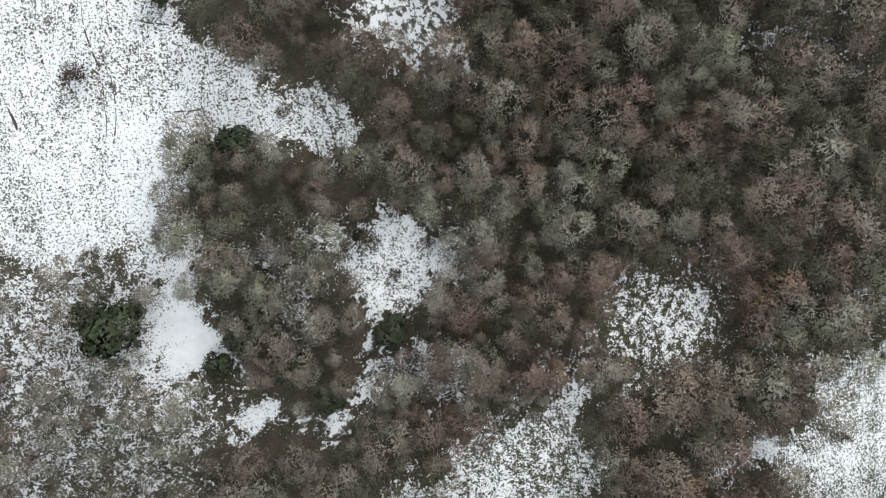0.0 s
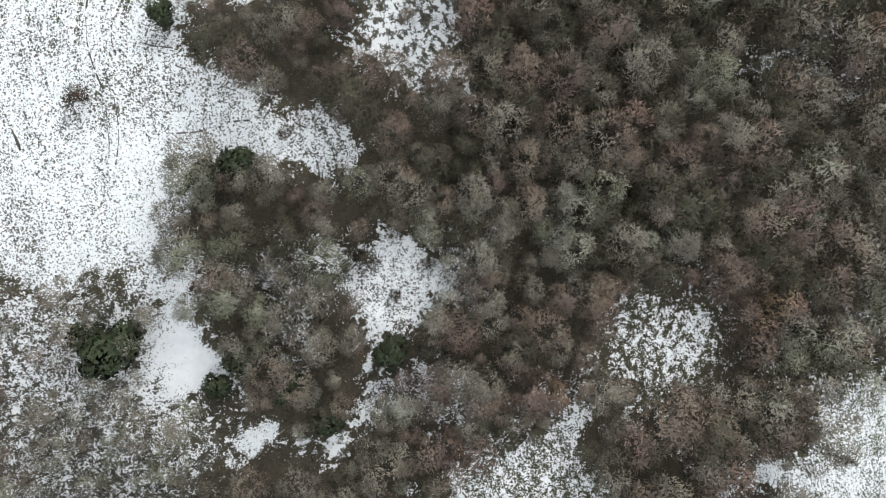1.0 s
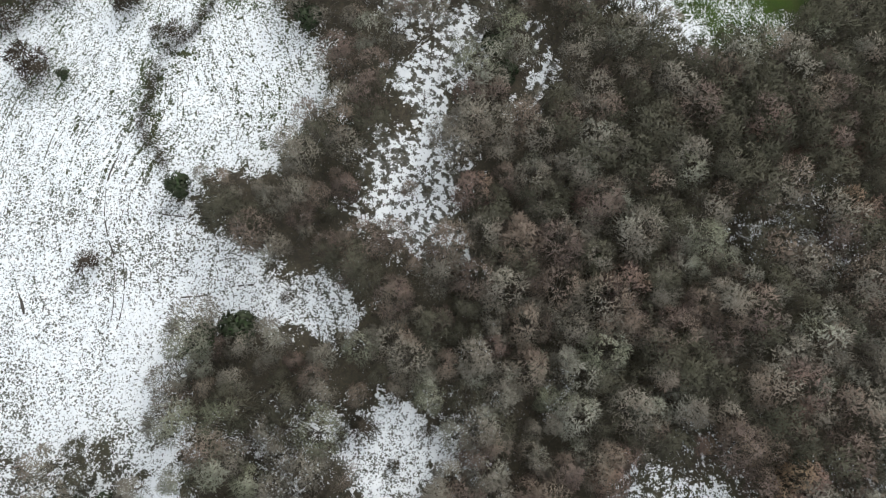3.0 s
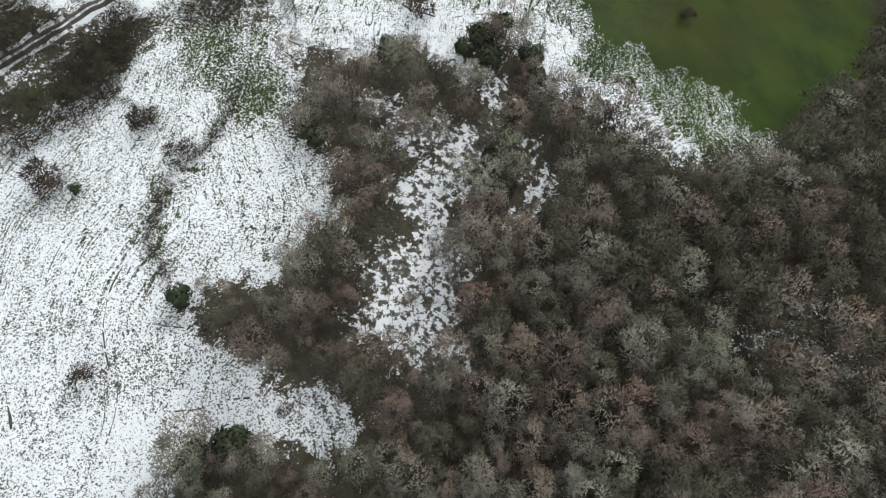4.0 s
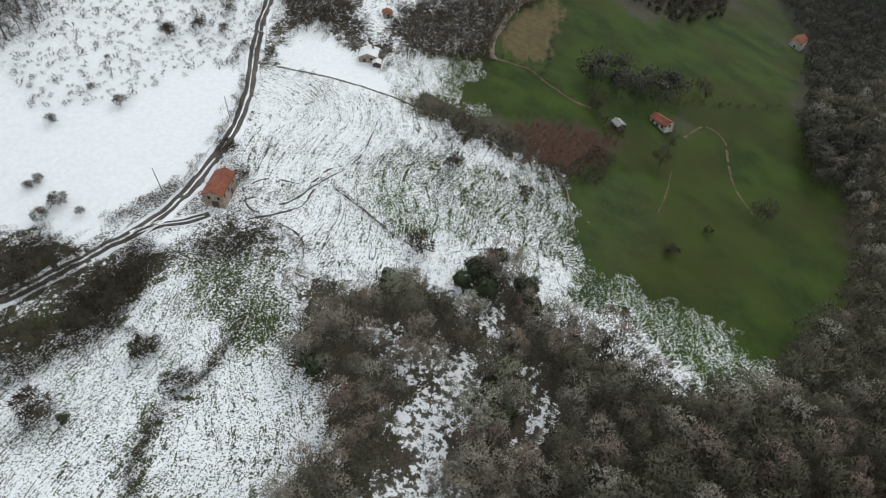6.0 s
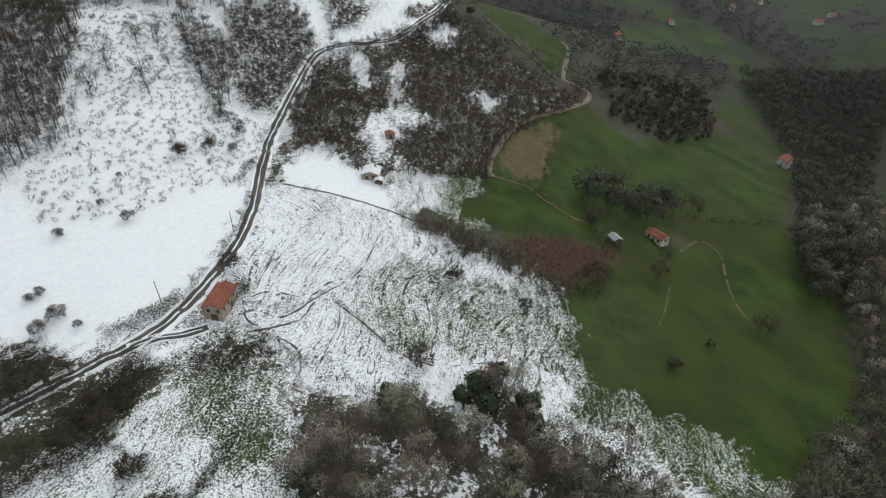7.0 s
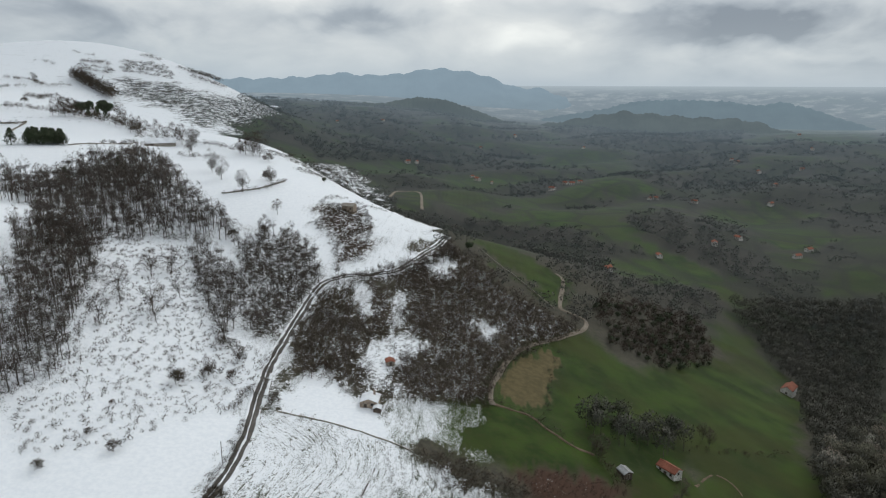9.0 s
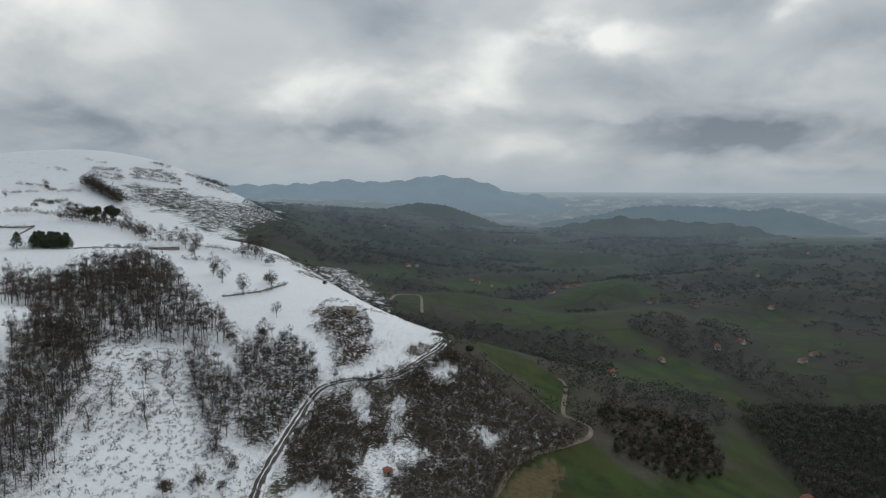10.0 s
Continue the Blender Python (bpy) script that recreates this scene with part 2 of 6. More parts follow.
def painted_haze(n):
    """Haze painted onto far surfaces: emission mixed in, growing with every kilometre."""
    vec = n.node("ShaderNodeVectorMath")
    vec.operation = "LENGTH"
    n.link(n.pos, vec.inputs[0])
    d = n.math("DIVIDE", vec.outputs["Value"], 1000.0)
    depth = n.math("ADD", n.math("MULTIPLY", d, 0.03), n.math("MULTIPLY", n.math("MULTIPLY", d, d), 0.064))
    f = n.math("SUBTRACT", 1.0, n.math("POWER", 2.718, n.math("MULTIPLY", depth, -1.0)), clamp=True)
    # patches of the far plain, drawn in the haze glow itself
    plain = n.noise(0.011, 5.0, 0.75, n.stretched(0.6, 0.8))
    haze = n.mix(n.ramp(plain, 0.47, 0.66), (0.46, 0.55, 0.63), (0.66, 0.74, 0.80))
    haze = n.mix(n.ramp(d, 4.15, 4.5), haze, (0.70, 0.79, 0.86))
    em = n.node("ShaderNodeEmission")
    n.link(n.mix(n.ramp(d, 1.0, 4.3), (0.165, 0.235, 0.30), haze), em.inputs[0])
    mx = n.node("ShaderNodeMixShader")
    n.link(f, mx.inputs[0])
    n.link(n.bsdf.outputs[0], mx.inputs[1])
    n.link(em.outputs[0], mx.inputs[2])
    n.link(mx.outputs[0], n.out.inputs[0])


def plain_material(name, dark, light, scale=3.0, rough=0.85, bump=0.3, dist=0.05, spread=0.0, metal=0.0):
    """A rough surface of two tones with fine relief; spread varies whole objects."""
    n = Nodes(name)
    v = n.noise(scale, 5.0, 0.6)
    c = n.mix(n.ramp(v, 0.3, 0.7), dark, light)
    c = n.mix(n.ramp(n.noise(scale * 0.13, 3.0), 0.35, 0.7, 0, 0.5), c, tuple(x * 0.6 for x in dark))
    if spread:
        c = n.mix(n.ramp(n.random(), 0, 1, 0, spread, smooth=False), c, tuple(x * 0.5 for x in dark))
    n.bump(n.noise(scale * 4, 3.0), bump, dist)
    return n.done(c, rough, metal)


def twig_material(name, tones, far=False):
    """Bare twigs: three tones chosen per tree, with fine variation along the crown."""
    n = Nodes(name)
    own = n.math("FRACT", n.math("ADD", n.random(), n.attr("tint", "Fac")))
    stand = n.ramp(n.noise(0.028, 3.0), 0.36, 0.64, smooth=False)
    pick = n.math("ADD", n.math("MULTIPLY", own, 0.55), n.math("MULTIPLY", stand, 0.45))
    r = n.node("ShaderNodeValToRGB")
    els = r.color_ramp.elements
    els[0].color = (*tones[0], 1)
    els[1].color = (*tones[-1], 1)
    for i, t in enumerate(tones[1:-1], 1):
        e = els.new(i / (len(tones) - 1))
        e.color = (*t, 1)
    n.link(pick, r.inputs[0])
    v = n.noise(1.3, 3.0)
    c = n.mix(n.ramp(v, 0.3, 0.7, 0, 0.5), r.outputs[0], (0.05, 0.042, 0.036))
    isl = n.node("ShaderNodeNewGeometry").outputs["Random Per Island"]
    c = n.mix(n.ramp(isl, 0, 1, 0, 0.22, smooth=False), c, (0.26, 0.235, 0.20))
    n.done(c, 0.9, spec=0.1)
    # far twigs get the same painted haze glow as the far ground
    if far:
        painted_haze(n)
    return n.mat


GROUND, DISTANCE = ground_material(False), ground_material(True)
TWIG = twig_material("bare_twigs", [(0.198, 0.212, 0.138), (0.333, 0.345, 0.243), (0.385, 0.381, 0.313), (0.263, 0.233, 0.191), (0.350, 0.322, 0.262), (0.298, 0.228, 0.179),
                                    (0.222, 0.166, 0.144), (0.275, 0.184, 0.156), (0.350, 0.246, 0.154)])
LEAF = twig_material("evergreen_leaves", [(0.029, 0.054, 0.020), (0.040, 0.068, 0.026), (0.024, 0.043, 0.019)])
IVY = twig_material("ivy_crowns", [(0.090, 0.092, 0.056), (0.119, 0.115, 0.077), (0.069, 0.075, 0.046)])
RUST = twig_material("dead_bracken", [(0.084, 0.040, 0.024), (0.060, 0.032, 0.022), (0.104, 0.058, 0.036)])
DARKTWIG = twig_material("dark_twigs", [(0.058, 0.037, 0.027), (0.075, 0.052, 0.038), (0.046, 0.029, 0.023), (0.062, 0.046, 0.032)])
BEECH = twig_material("beech_twigs", [(0.102, 0.082, 0.068), (0.128, 0.109, 0.093), (0.083, 0.061, 0.053), (0.111, 0.099, 0.082)])
SHRUB = twig_material("shrub_twigs", [(0.067, 0.046, 0.032), (0.059, 0.048, 0.028), (0.074, 0.043, 0.032)])
VALLEYTWIG = twig_material("valley_twigs", [(0.066, 0.068, 0.054), (0.098, 0.098, 0.082), (0.052, 0.058, 0.042), (0.082, 0.078, 0.066)])
BARK = plain_material("bark", (0.06, 0.05, 0.04), (0.16, 0.145, 0.12), 6.0, 0.9)
ROOF = plain_material("roof_tiles", (0.20, 0.065, 0.04), (0.36, 0.14, 0.085), 2.5, 0.85, spread=0.3)
STONE = plain_material("rubble_stone", (0.20, 0.175, 0.145), (0.42, 0.38, 0.32), 2.0, 0.9, 0.6, 0.08)
RENDER = plain_material("lime_render", (0.45, 0.42, 0.38), (0.68, 0.66, 0.62), 1.2, 0.9)
TAN = plain_material("tan_render", (0.26, 0.20, 0.15), (0.46, 0.38, 0.30), 1.2, 0.9)
WOOD = plain_material("weathered_wood", (0.06, 0.045, 0.035), (0.14, 0.11, 0.085), 5.0, 0.85)
DARK = plain_material("dark_opening", (0.012, 0.011, 0.010), (0.03, 0.028, 0.026), 3.0, 0.7)
SNOW = plain_material("snow", (0.80, 0.82, 0.85), (0.88, 0.89, 0.90), 1.5, 0.6, 0.3, 0.1)
MUD = plain_material("wet_track", (0.055, 0.048, 0.042), (0.13, 0.115, 0.10), 1.2, 0.7, 0.5, 0.06)
EARTH = plain_material("earth_path", (0.085, 0.060, 0.036), (0.17, 0.125, 0.082), 0.9, 0.9, 0.5, 0.05)
GRAVEL = plain_material("pale_gravel", (0.15, 0.12, 0.09), (0.30, 0.255, 0.20), 1.0, 0.9, 0.5, 0.05)
METAL = plain_material("galvanised_metal", (0.25, 0.25, 0.25), (0.4, 0.4, 0.4), 8.0, 0.5, metal=0.8)

# ---------------------------------------------------------------- the lie of the land
# each hill: x, y, height, radius
HILLS_A = [(0, 0, -12.2, 70), (0, 75, -4.4, 60), (53, 53, 21.3, 60), (75, 0, -20.1, 60), (53, -53, 33.9, 60), (0, -75, -5.4, 60),
           (-53, -53, 12.6, 60), (-75, 0, 5.7, 60), (-53, 53, 15.4, 60), (26, 148, 8.2, 75), (108, 104, -5.5, 75), (149, 21, 21.8, 75),
           (132, -70, 6.7, 75), (66, -135, -10.2, 75), (-26, -148, 0.9, 75), (-108, -104, -4.6, 75), (-149, -21, 26.2, 75), (-132, 70, -17.5, 75),
           (-66, 135, 14.5, 75), (0, 240, 14.7, 85), (104, 216, -2.2, 85), (188, 150, -7.6, 85), (234, 53, -15.5, 85), (234, -53, -28.0, 85)]
HILLS_B = [(-234, -53, -28.0, 85), (-234, 53, -31.3, 85), (-188, 150, 36.2, 85), (-104, 216, -21.3, 85), (37, 348, 16.4, 95), (142, 320, -9.3, 95),
           (234, 260, 8.2, 95), (303, 175, 37.3, 95), (342, 73, -1.1, 95), (348, -37, -3.1, 95), (-342, -73, -7.3, 95), (-348, 37, 16.4, 95),
           (-320, 142, -18.5, 95), (-260, 234, 68.3, 95), (-175, 303, 1.7, 95), (-73, 342, 5.4, 95), (0, 480, -14.8, 120), (135, 461, 10.7, 120),
           (363, 314, -69.6, 120), (437, 199, 8.2, 120), (475, -68, 6.7, 120), (-475, -68, 7.0, 120), (-475, 68, 12.1, 120), (-437, 199, -36.8, 120)]
HILLS_C = [(-363, 314, -6.4, 120), (-260, 404, 21.2, 120), (-135, 461, 15.3, 120), (95, 673, -0.8, 180), (298, 611, -9.5, 180), (472, 489, 9.1, 180),
           (600, 319, -13.0, 180), (670, 118, -1.4, 180), (673, -95, 2.9, 180), (-670, -118, 3.0, 180), (-611, 298, -10.9, 180), (-489, 472, 5.9, 180),
           (-319, 600, 19.6, 180), (-118, 670, 7.1, 180), (0, 1000, -1.0, 270), (342, 940, 15.9, 270), (643, 766, -1.3, 270), (866, 500, -9.8, 270),
           (985, 174, -3.9, 270), (985, -174, 2.3, 270), (-985, -174, 2.3, 270), (-985, 174, -2.1, 270), (-866, 500, -11.3, 270), (-643, 766, 23.8, 270)]
HILLS_D = [(-342, 940, -7.4, 270), (260, 1477, -40.4, 430), (806, 1265, 22.2, 430), (1229, 860, 10.1, 430), (1464, 325, -6.9, 430), (1477, -260, 0.7, 430),
           (-1464, -325, 1.0, 430), (-1477, 260, -4.8, 430), (-860, 1229, 42.2, 430), (-325, 1464, -21.7, 430), (0, 2300, 5.6, 700), (998, 2072, 10.9, 700),
           (1798, 1434, 46.6, 700), (2242, 512, -8.9, 700), (-2242, 512, -2.4, 700), (-1798, 1434, 5.7, 700), (-998, 2072, 35.5, 700), (-223, 344, -23.0, 55),
           (-160, 377, 15.5, 55), (-92, 399, 9.2, 55), (-21, 409, 7.5, 55), (50, 407, 7.6, 55), (-272, 419, 29.0, 65), (-195, 460, -16.0, 65)]
HILLS_E = [(-112, 487, 23.0, 65), (-26, 499, 3.7, 65), (61, 496, 16.0, 65), (-327, 503, -1.8, 75), (-234, 552, 0.8, 75), (-135, 585, 41.4, 75),
           (-31, 599, -40.0, 75), (73, 596, -10.5, 75), (-392, 604, 2.3, 90), (-281, 663, 38.6, 90), (-162, 702, -31.9, 90), (-38, 719, 7.5, 90),
           (88, 715, 6.6, 90), (-479, 738, 36.9, 110), (-344, 810, -22.9, 110), (-198, 857, 1.0, 110), (-46, 879, -2.0, 110), (107, 873, -11.0, 110),
           (-739, 881, 9.9, 170), (-592, 986, 3.4, 170), (-431, 1066, 18.4, 170), (-259, 1121, -7.3, 170), (-932, 1111, 24.0, 200), (-747, 1243, 50.8, 200)]
HILLS_F = [(-543, 1344, 81.7, 200), (-326, 1413, -14.5, 200)]
HILL = np.array(HILLS_A + HILLS_B + HILLS_C + HILLS_D + HILLS_E + HILLS_F)


def land(x, y):
    """Height of the ground at plan points."""
    x, y = np.asarray(x, float), np.asarray(y, float)
    shape = x.shape
    x, y = x.ravel(), y.ravel()
    z = -20 - 60 * np.tanh(x / 500)
    for hx, hy, h, r in HILL:
        z += h * np.exp(-((x - hx) ** 2 + (y - hy) ** 2) / (2 * r * r))
    d = np.hypot(x, y)
    # folds of the valley
    w = np.clip((d - 520) / 300, 0, 1) * np.clip((x + 0.16 * y) / 120, 0, 1) * np.clip((3200 - d) / 800, 0, 1)
    z += w * (11 * np.sin(x / 88 + 1.4 * np.sin(y / 140)) * np.sin(y / 105 + 1.1 * np.sin(x / 120)) + 5 * np.sin((x - y) / 47 + np.sin(y / 60)))
    far = np.clip((d - 3500) / 1080, 0, 1)
    z = z + (108 - z) * far * far * (3 - 2 * far)
    return z.reshape(shape)


def ripple(x, y):
    """Uneven ground: hummocks and small terraces."""
    return (0.22 * np.sin(x * 0.31 + 1.7 * np.sin(y * 0.11)) * np.sin(y * 0.27 + 1.3 * np.sin(x * 0.09))
            + 0.1 * np.sin(x * 0.9 + y * 0.7 + np.sin(x * 0.23) * 2))


def ground_z(x, y):
    return float(land(x, y) + ripple(np.asarray(x, float), np.asarray(y, float)))


# plan of the fields, clearings and woods
PASTURE = [(-79, -2), (-45, 0), (-46, 10), (-43, 15), (-37, 19), (-31, 19), (-29, 16), (-26, 18), (-17, 17), (-15, 23), (-19, 28), (-29, 29), (-36, 32), (-42, 37), (-44, 40), (-49, 46), (-43, 46), (-35, 46), (-29, 52), (-29, 57), (-22, 60), (-21, 70), (-27, 75), (-31, 80), (-34, 99), (-68, 97), (-78, 87), (-78, 80), (-87, 77), (-101, 77)]
PASTURE_LOW = [(-85, 22), (-45, 23), (-46, 1), (-40, 0), (-41, -3), (-50, -5), (-57, -3), (-65, -3), (-85, -2)]
UPPER_PASTURE = [(-95, 74), (-79, 79), (-70, 89), (-67, 102), (-61, 113), (-51, 121), (-39, 117), (-32, 101), (-30, 79), (-21, 71), (-22, 61), (-29, 52), (-43, 43), (-79, 41)]
THIN_PATCH = [(-62, 105), (-53, 117), (-39, 113), (-31, 82), (-37, 79), (-46, 87), (-55, 88)]
SLOPE = [(-52, 130), (-56, 141), (-59, 166), (-58, 193), (-31, 190), (-16, 184), (3, 170), (20, 164), (36, 160), (37, 138)]
SLOPE_LOW = [(-51, 123), (-52, 134), (-13, 146), (34, 160), (37, 148), (36, 128), (46, 112), (67, 104), (78, 92), (74, 86), (54, 81), (42, 89), (27, 93), (23, 102), (17, 113), (2, 106), (-6, 106), (-24, 100), (-32, 101), (-39, 117)]
SLOPE_GREEN = [(-29, 139), (-14, 158), (11, 156), (36, 159), (36, 131), (31, 119), (17, 124), (2, 121), (-9, 117)]
SLOPE_EDGE = [(34, 156), (37, 148), (36, 128), (46, 112), (68, 107), (79, 92), (61, 82), (54, 92), (39, 108), (32, 118), (27, 132)]
WHITE_FIELD = [(-87, 109), (-99, 115), (-115, 123), (-126, 144), (-113, 152), (-95, 159), (-68, 192), (-62, 184), (-63, 156), (-66, 134), (-72, 126), (-82, 115)]
ROUGH_SNOW = [(-113, 152), (-123, 165), (-120, 188), (-133, 223), (-158, 296), (-121, 306), (-109, 280), (-84, 241), (-66, 235), (-65, 202), (-68, 192), (-95, 159)]
SHED_FIELD = [(-57, 194), (-56, 210), (-48, 234), (-37, 217), (-30, 212), (-19, 202), (-16, 184), (-35, 191)]
THICKET_SNOW = [(-34, 253), (-22, 270), (-7, 269), (-4, 256), (-16, 247), (-22, 233), (-15, 223), (-16, 212), (-28, 224), (-34, 240)]
BROW_SNOW = [(-38, 333), (-43, 356), (-42, 394), (-9, 426), (-4, 404), (-25, 336)]
CLEAR_MID = [(-22, 4), (-8, 6), (2, 1), (1, -6), (-4, -11), (-9, -10), (-14, -11), (-20, -5)]
CLEAR_EAST = [(34, -5), (46, -5), (56, -11), (55, -19), (47, -24), (37, -28), (34, -22), (29, -20), (30, -12)]
CLEAR_SOUTH = [(-13, -49), (-2, -41), (10, -31), (19, -27), (29, -25), (27, -35), (30, -51)]
CLEAR_CORNER = [(59, -39), (72, -36), (73, -25), (77, -21), (101, -20), (101, -57), (69, -53), (66, -44), (60, -43)]
CLEAR_WEST = [(-50, -5), (-40, 0), (-44, -8), (-42, -13), (-37, -15), (-34, -22), (-47, -22), (-48, -16), (-50, -10)]
CLEAR_STRIP = [(-13, -10), (-9, -11), (-12, -17), (-13, -26), (-18, -32), (-26, -34), (-23, -31), (-16, -28), (-14, -19)]
CLEAR_SMALL = [(-39, -29), (-34, -27), (-30, -30), (-32, -33), (-38, -33)]
CLEAR_NORTH = [(-16, 90), (-8, 91), (1, 83), (13, 92), (11, 81), (5, 73), (2, 64), (4, 50), (5, 36), (7, 31), (-3, 31), (-9, 36), (-19, 38), (-15, 44), (-14, 54), (-7, 57), (-10, 68), (-3, 74), (-5, 80), (-12, 82)]
CLEAR_TRACK = [(19, 84), (21, 85), (22, 74), (18, 66), (14, 62), (16, 68), (20, 74)]
CLEAR_NOOK = [(-7, 109), (2, 109), (6, 103), (14, 101), (13, 87), (10, 87), (10, 98), (2, 101)]
WOOD_WEST_BOTTOM = [(-88, -4), (-65, -4), (-51, -6), (-48, -16), (-46, -23), (-40, -25), (-40, -48), (-91, -46)]
GREEN = [(36, 138), (38, 160), (52, 174), (62, 196), (79, 216), (97, 225), (159, 254), (146, 213), (149, 193), (134, 144), (114, 121), (45, 99), (37, 119)]
GREEN_B = [(-3, 215), (17, 222), (38, 215), (58, 205), (50, 185), (26, 183), (9, 184), (-5, 202)]
GREEN_LOW = [(37, 156), (157, 200), (132, 147), (107, 116), (76, 87), (68, 105), (46, 113), (37, 130)]
GREEN_MID = [(19, 228), (18, 247), (39, 285), (78, 329), (84, 311), (96, 298), (163, 358), (216, 357), (190, 309), (158, 259), (81, 221), (51, 225)]
GREEN_SHELF = [(18, 429), (48, 444), (66, 416), (78, 397), (68, 352), (53, 361), (38, 382), (23, 395)]
DRY_FIELD = [(20, 230), (24, 254), (45, 286), (59, 286), (44, 240), (39, 224)]
BRACKEN = [(22, 180), (35, 188), (62, 190), (53, 172), (38, 163), (26, 167)]
WOOD_LEFT = [(-125, 158), (-126, 166), (-124, 174), (-120, 186), (-122, 197), (-130, 212), (-134, 228), (-138, 247), (-143, 262), (-150, 267), (-160, 279), (-173, 279), (-176, 261)]
WOOD_LEFT_B = [(-247, 358), (-219, 369), (-184, 383), (-144, 360), (-116, 339), (-110, 323), (-135, 313), (-158, 304), (-175, 302), (-201, 322), (-219, 316)]
WOOD_ROAD = [(-105, 319), (-97, 338), (-85, 348), (-72, 338), (-60, 316), (-64, 298), (-68, 256), (-71, 246), (-82, 249), (-93, 280)]
WOOD_BANK = [(-69, 400), (-49, 412), (-42, 380), (-43, 337), (-57, 328), (-66, 356), (-76, 360)]
WOOD_SPUR = [(-60, 297), (-24, 317), (2, 382), (22, 370), (35, 342), (64, 330), (74, 323), (30, 261), (21, 238), (17, 218), (-16, 210), (-35, 223), (-52, 218), (-62, 242)]
WOOD_PINE = [(95, 385), (134, 418), (179, 430), (177, 403), (160, 355), (119, 312), (99, 309), (88, 314), (88, 341)]
WOOD_VALLEY = [(229, 490), (310, 519), (386, 532), (156, 186), (139, 188), (144, 212), (158, 245), (185, 299), (225, 370), (220, 392), (223, 419), (221, 449)]
WOOD_HEDGE = [(49, 220), (57, 236), (77, 239), (83, 231), (100, 238), (96, 225), (75, 212)]
WOOD_BUSH = [(-8, 181), (3, 184), (18, 176), (25, 172), (38, 162), (53, 181), (58, 176), (47, 157), (32, 151), (16, 160), (3, 164)]
WOOD_EDGE = [(-92, 88), (-84, 86), (-82, 93), (-72, 98), (-65, 104), (-67, 88), (-68, 84), (-76, 76), (-85, 71), (-94, 72), (-101, 88)]
WOOD_ROADSIDE = [(-98, 110), (-92, 112), (-81, 105), (-82, 99), (-89, 93), (-97, 91), (-109, 111)]
WOOD_BARN = [(-59, 107), (-57, 114), (-46, 115), (-44, 110), (-50, 105)]
HILL_FLANK = [(-524, 1052), (-474, 1122), (-423, 1169), (-390, 1261), (-512, 1988), (-339, 1360), (-334, 1074), (-370, 971), (-410, 1014), (-445, 1021), (-471, 981)]
HILL_FOOT = [(-390, 1240), (-500, 1900), (-267, 1272), (-290, 996), (-340, 980), (-340, 1074)]
ROAD_BANK = [(-95, 88), (-102, 99), (-87, 109), (-82, 115), (-72, 126), (-66, 135), (-63, 157), (-65, 185), (-66, 206), (-70, 255), (-64, 309), (-58, 309), (-62, 252), (-60, 208), (-58, 184), (-57, 160), (-54, 139), (-48, 120), (-58, 110), (-67, 106), (-76, 99), (-83, 91)]
SNOW_NOOK = [(-69, 108), (-64, 114), (-61, 114), (-62, 110), (-67, 106)]
RUST_TRAIL = [(79, 61), (88, 61), (117, 83), (112, 69), (91, 56), (80, 58)]
SNOW_TRAIL = [(62, 43), (75, 49), (86, 57), (89, 56), (77, 45), (88, 43), (98, 42), (95, 32), (86, 36), (77, 42)]
DITCH = [(-50, 46), (-53, 51), (-56, 56), (-55, 61), (-54, 66), (-51, 71), (-47, 77), (-44, 85), (-43, 84), (-46, 76), (-49, 70), (-52, 66), (-53, 60), (-53, 56), (-52, 51), (-49, 47)]
VALLEY_GREEN = [(87, 819), (141, 913), (166, 769), (174, 701), (155, 680), (109, 700), (85, 738)]
VALLEY_GREEN_B = [(184, 728), (201, 650), (226, 619), (246, 582), (258, 535), (253, 501), (229, 500), (207, 519), (177, 516), (134, 490), (148, 562), (198, 601), (186, 651)]
VALLEY_GREEN_C = [(340, 567), (387, 596), (434, 612), (402, 559), (366, 557), (331, 534)]
VALLEY_GREEN_D = [(-5, 1203), (123, 1237), (188, 1238), (111, 1100), (14, 1018)]
VALLEY_GREEN_E = [(-60, 818), (-31, 892), (-15, 755), (-27, 695), (-53, 713)]
VALLEY_FIELD = [(265, 1768), (385, 1768), (499, 1739), (341, 1440), (245, 1456)]
VALLEY_FIELD_B = [(1591, 3385), (1839, 3351), (2027, 3076), (1101, 1655), (980, 1735), (1215, 2500)]
VALLEY_FIELD_C = [(428, 890), (459, 814), (436, 700), (372, 673), (351, 707)]
VALLEY_FIELD_D = [(186, 430), (213, 440), (224, 435), (215, 407), (194, 397), (183, 407)]
VALLEY_FIELD_E = [(-148, 1045), (-101, 1250), (-49, 1281), (-73, 995), (-119, 957)]
PALE_YARD = [(91, 218), (100, 220), (98, 212), (92, 207), (89, 209)]
LANE_SCRUB = [(-82, 94), (-75, 105), (-69, 110), (-62, 108), (-65, 102), (-67, 91), (-69, 84), (-79, 84)]
BARN_YARD = [(-61, 111), (-60, 118), (-53, 121), (-43, 121), (-34, 109), (-44, 107), (-52, 108)]
SPUR_SNOW = [(-47, 313), (-38, 317), (-33, 295), (-33, 281), (-40, 282)]
SPUR_SNOW_B = [(-9, 345), (2, 365), (10, 363), (10, 348), (-1, 339)]
SPUR_SNOW_C = [(14, 292), (21, 302), (26, 287), (22, 276), (17, 279)]
SPUR_SNOW_D = [(-26, 309), (-18, 315), (-18, 277), (-24, 270)]
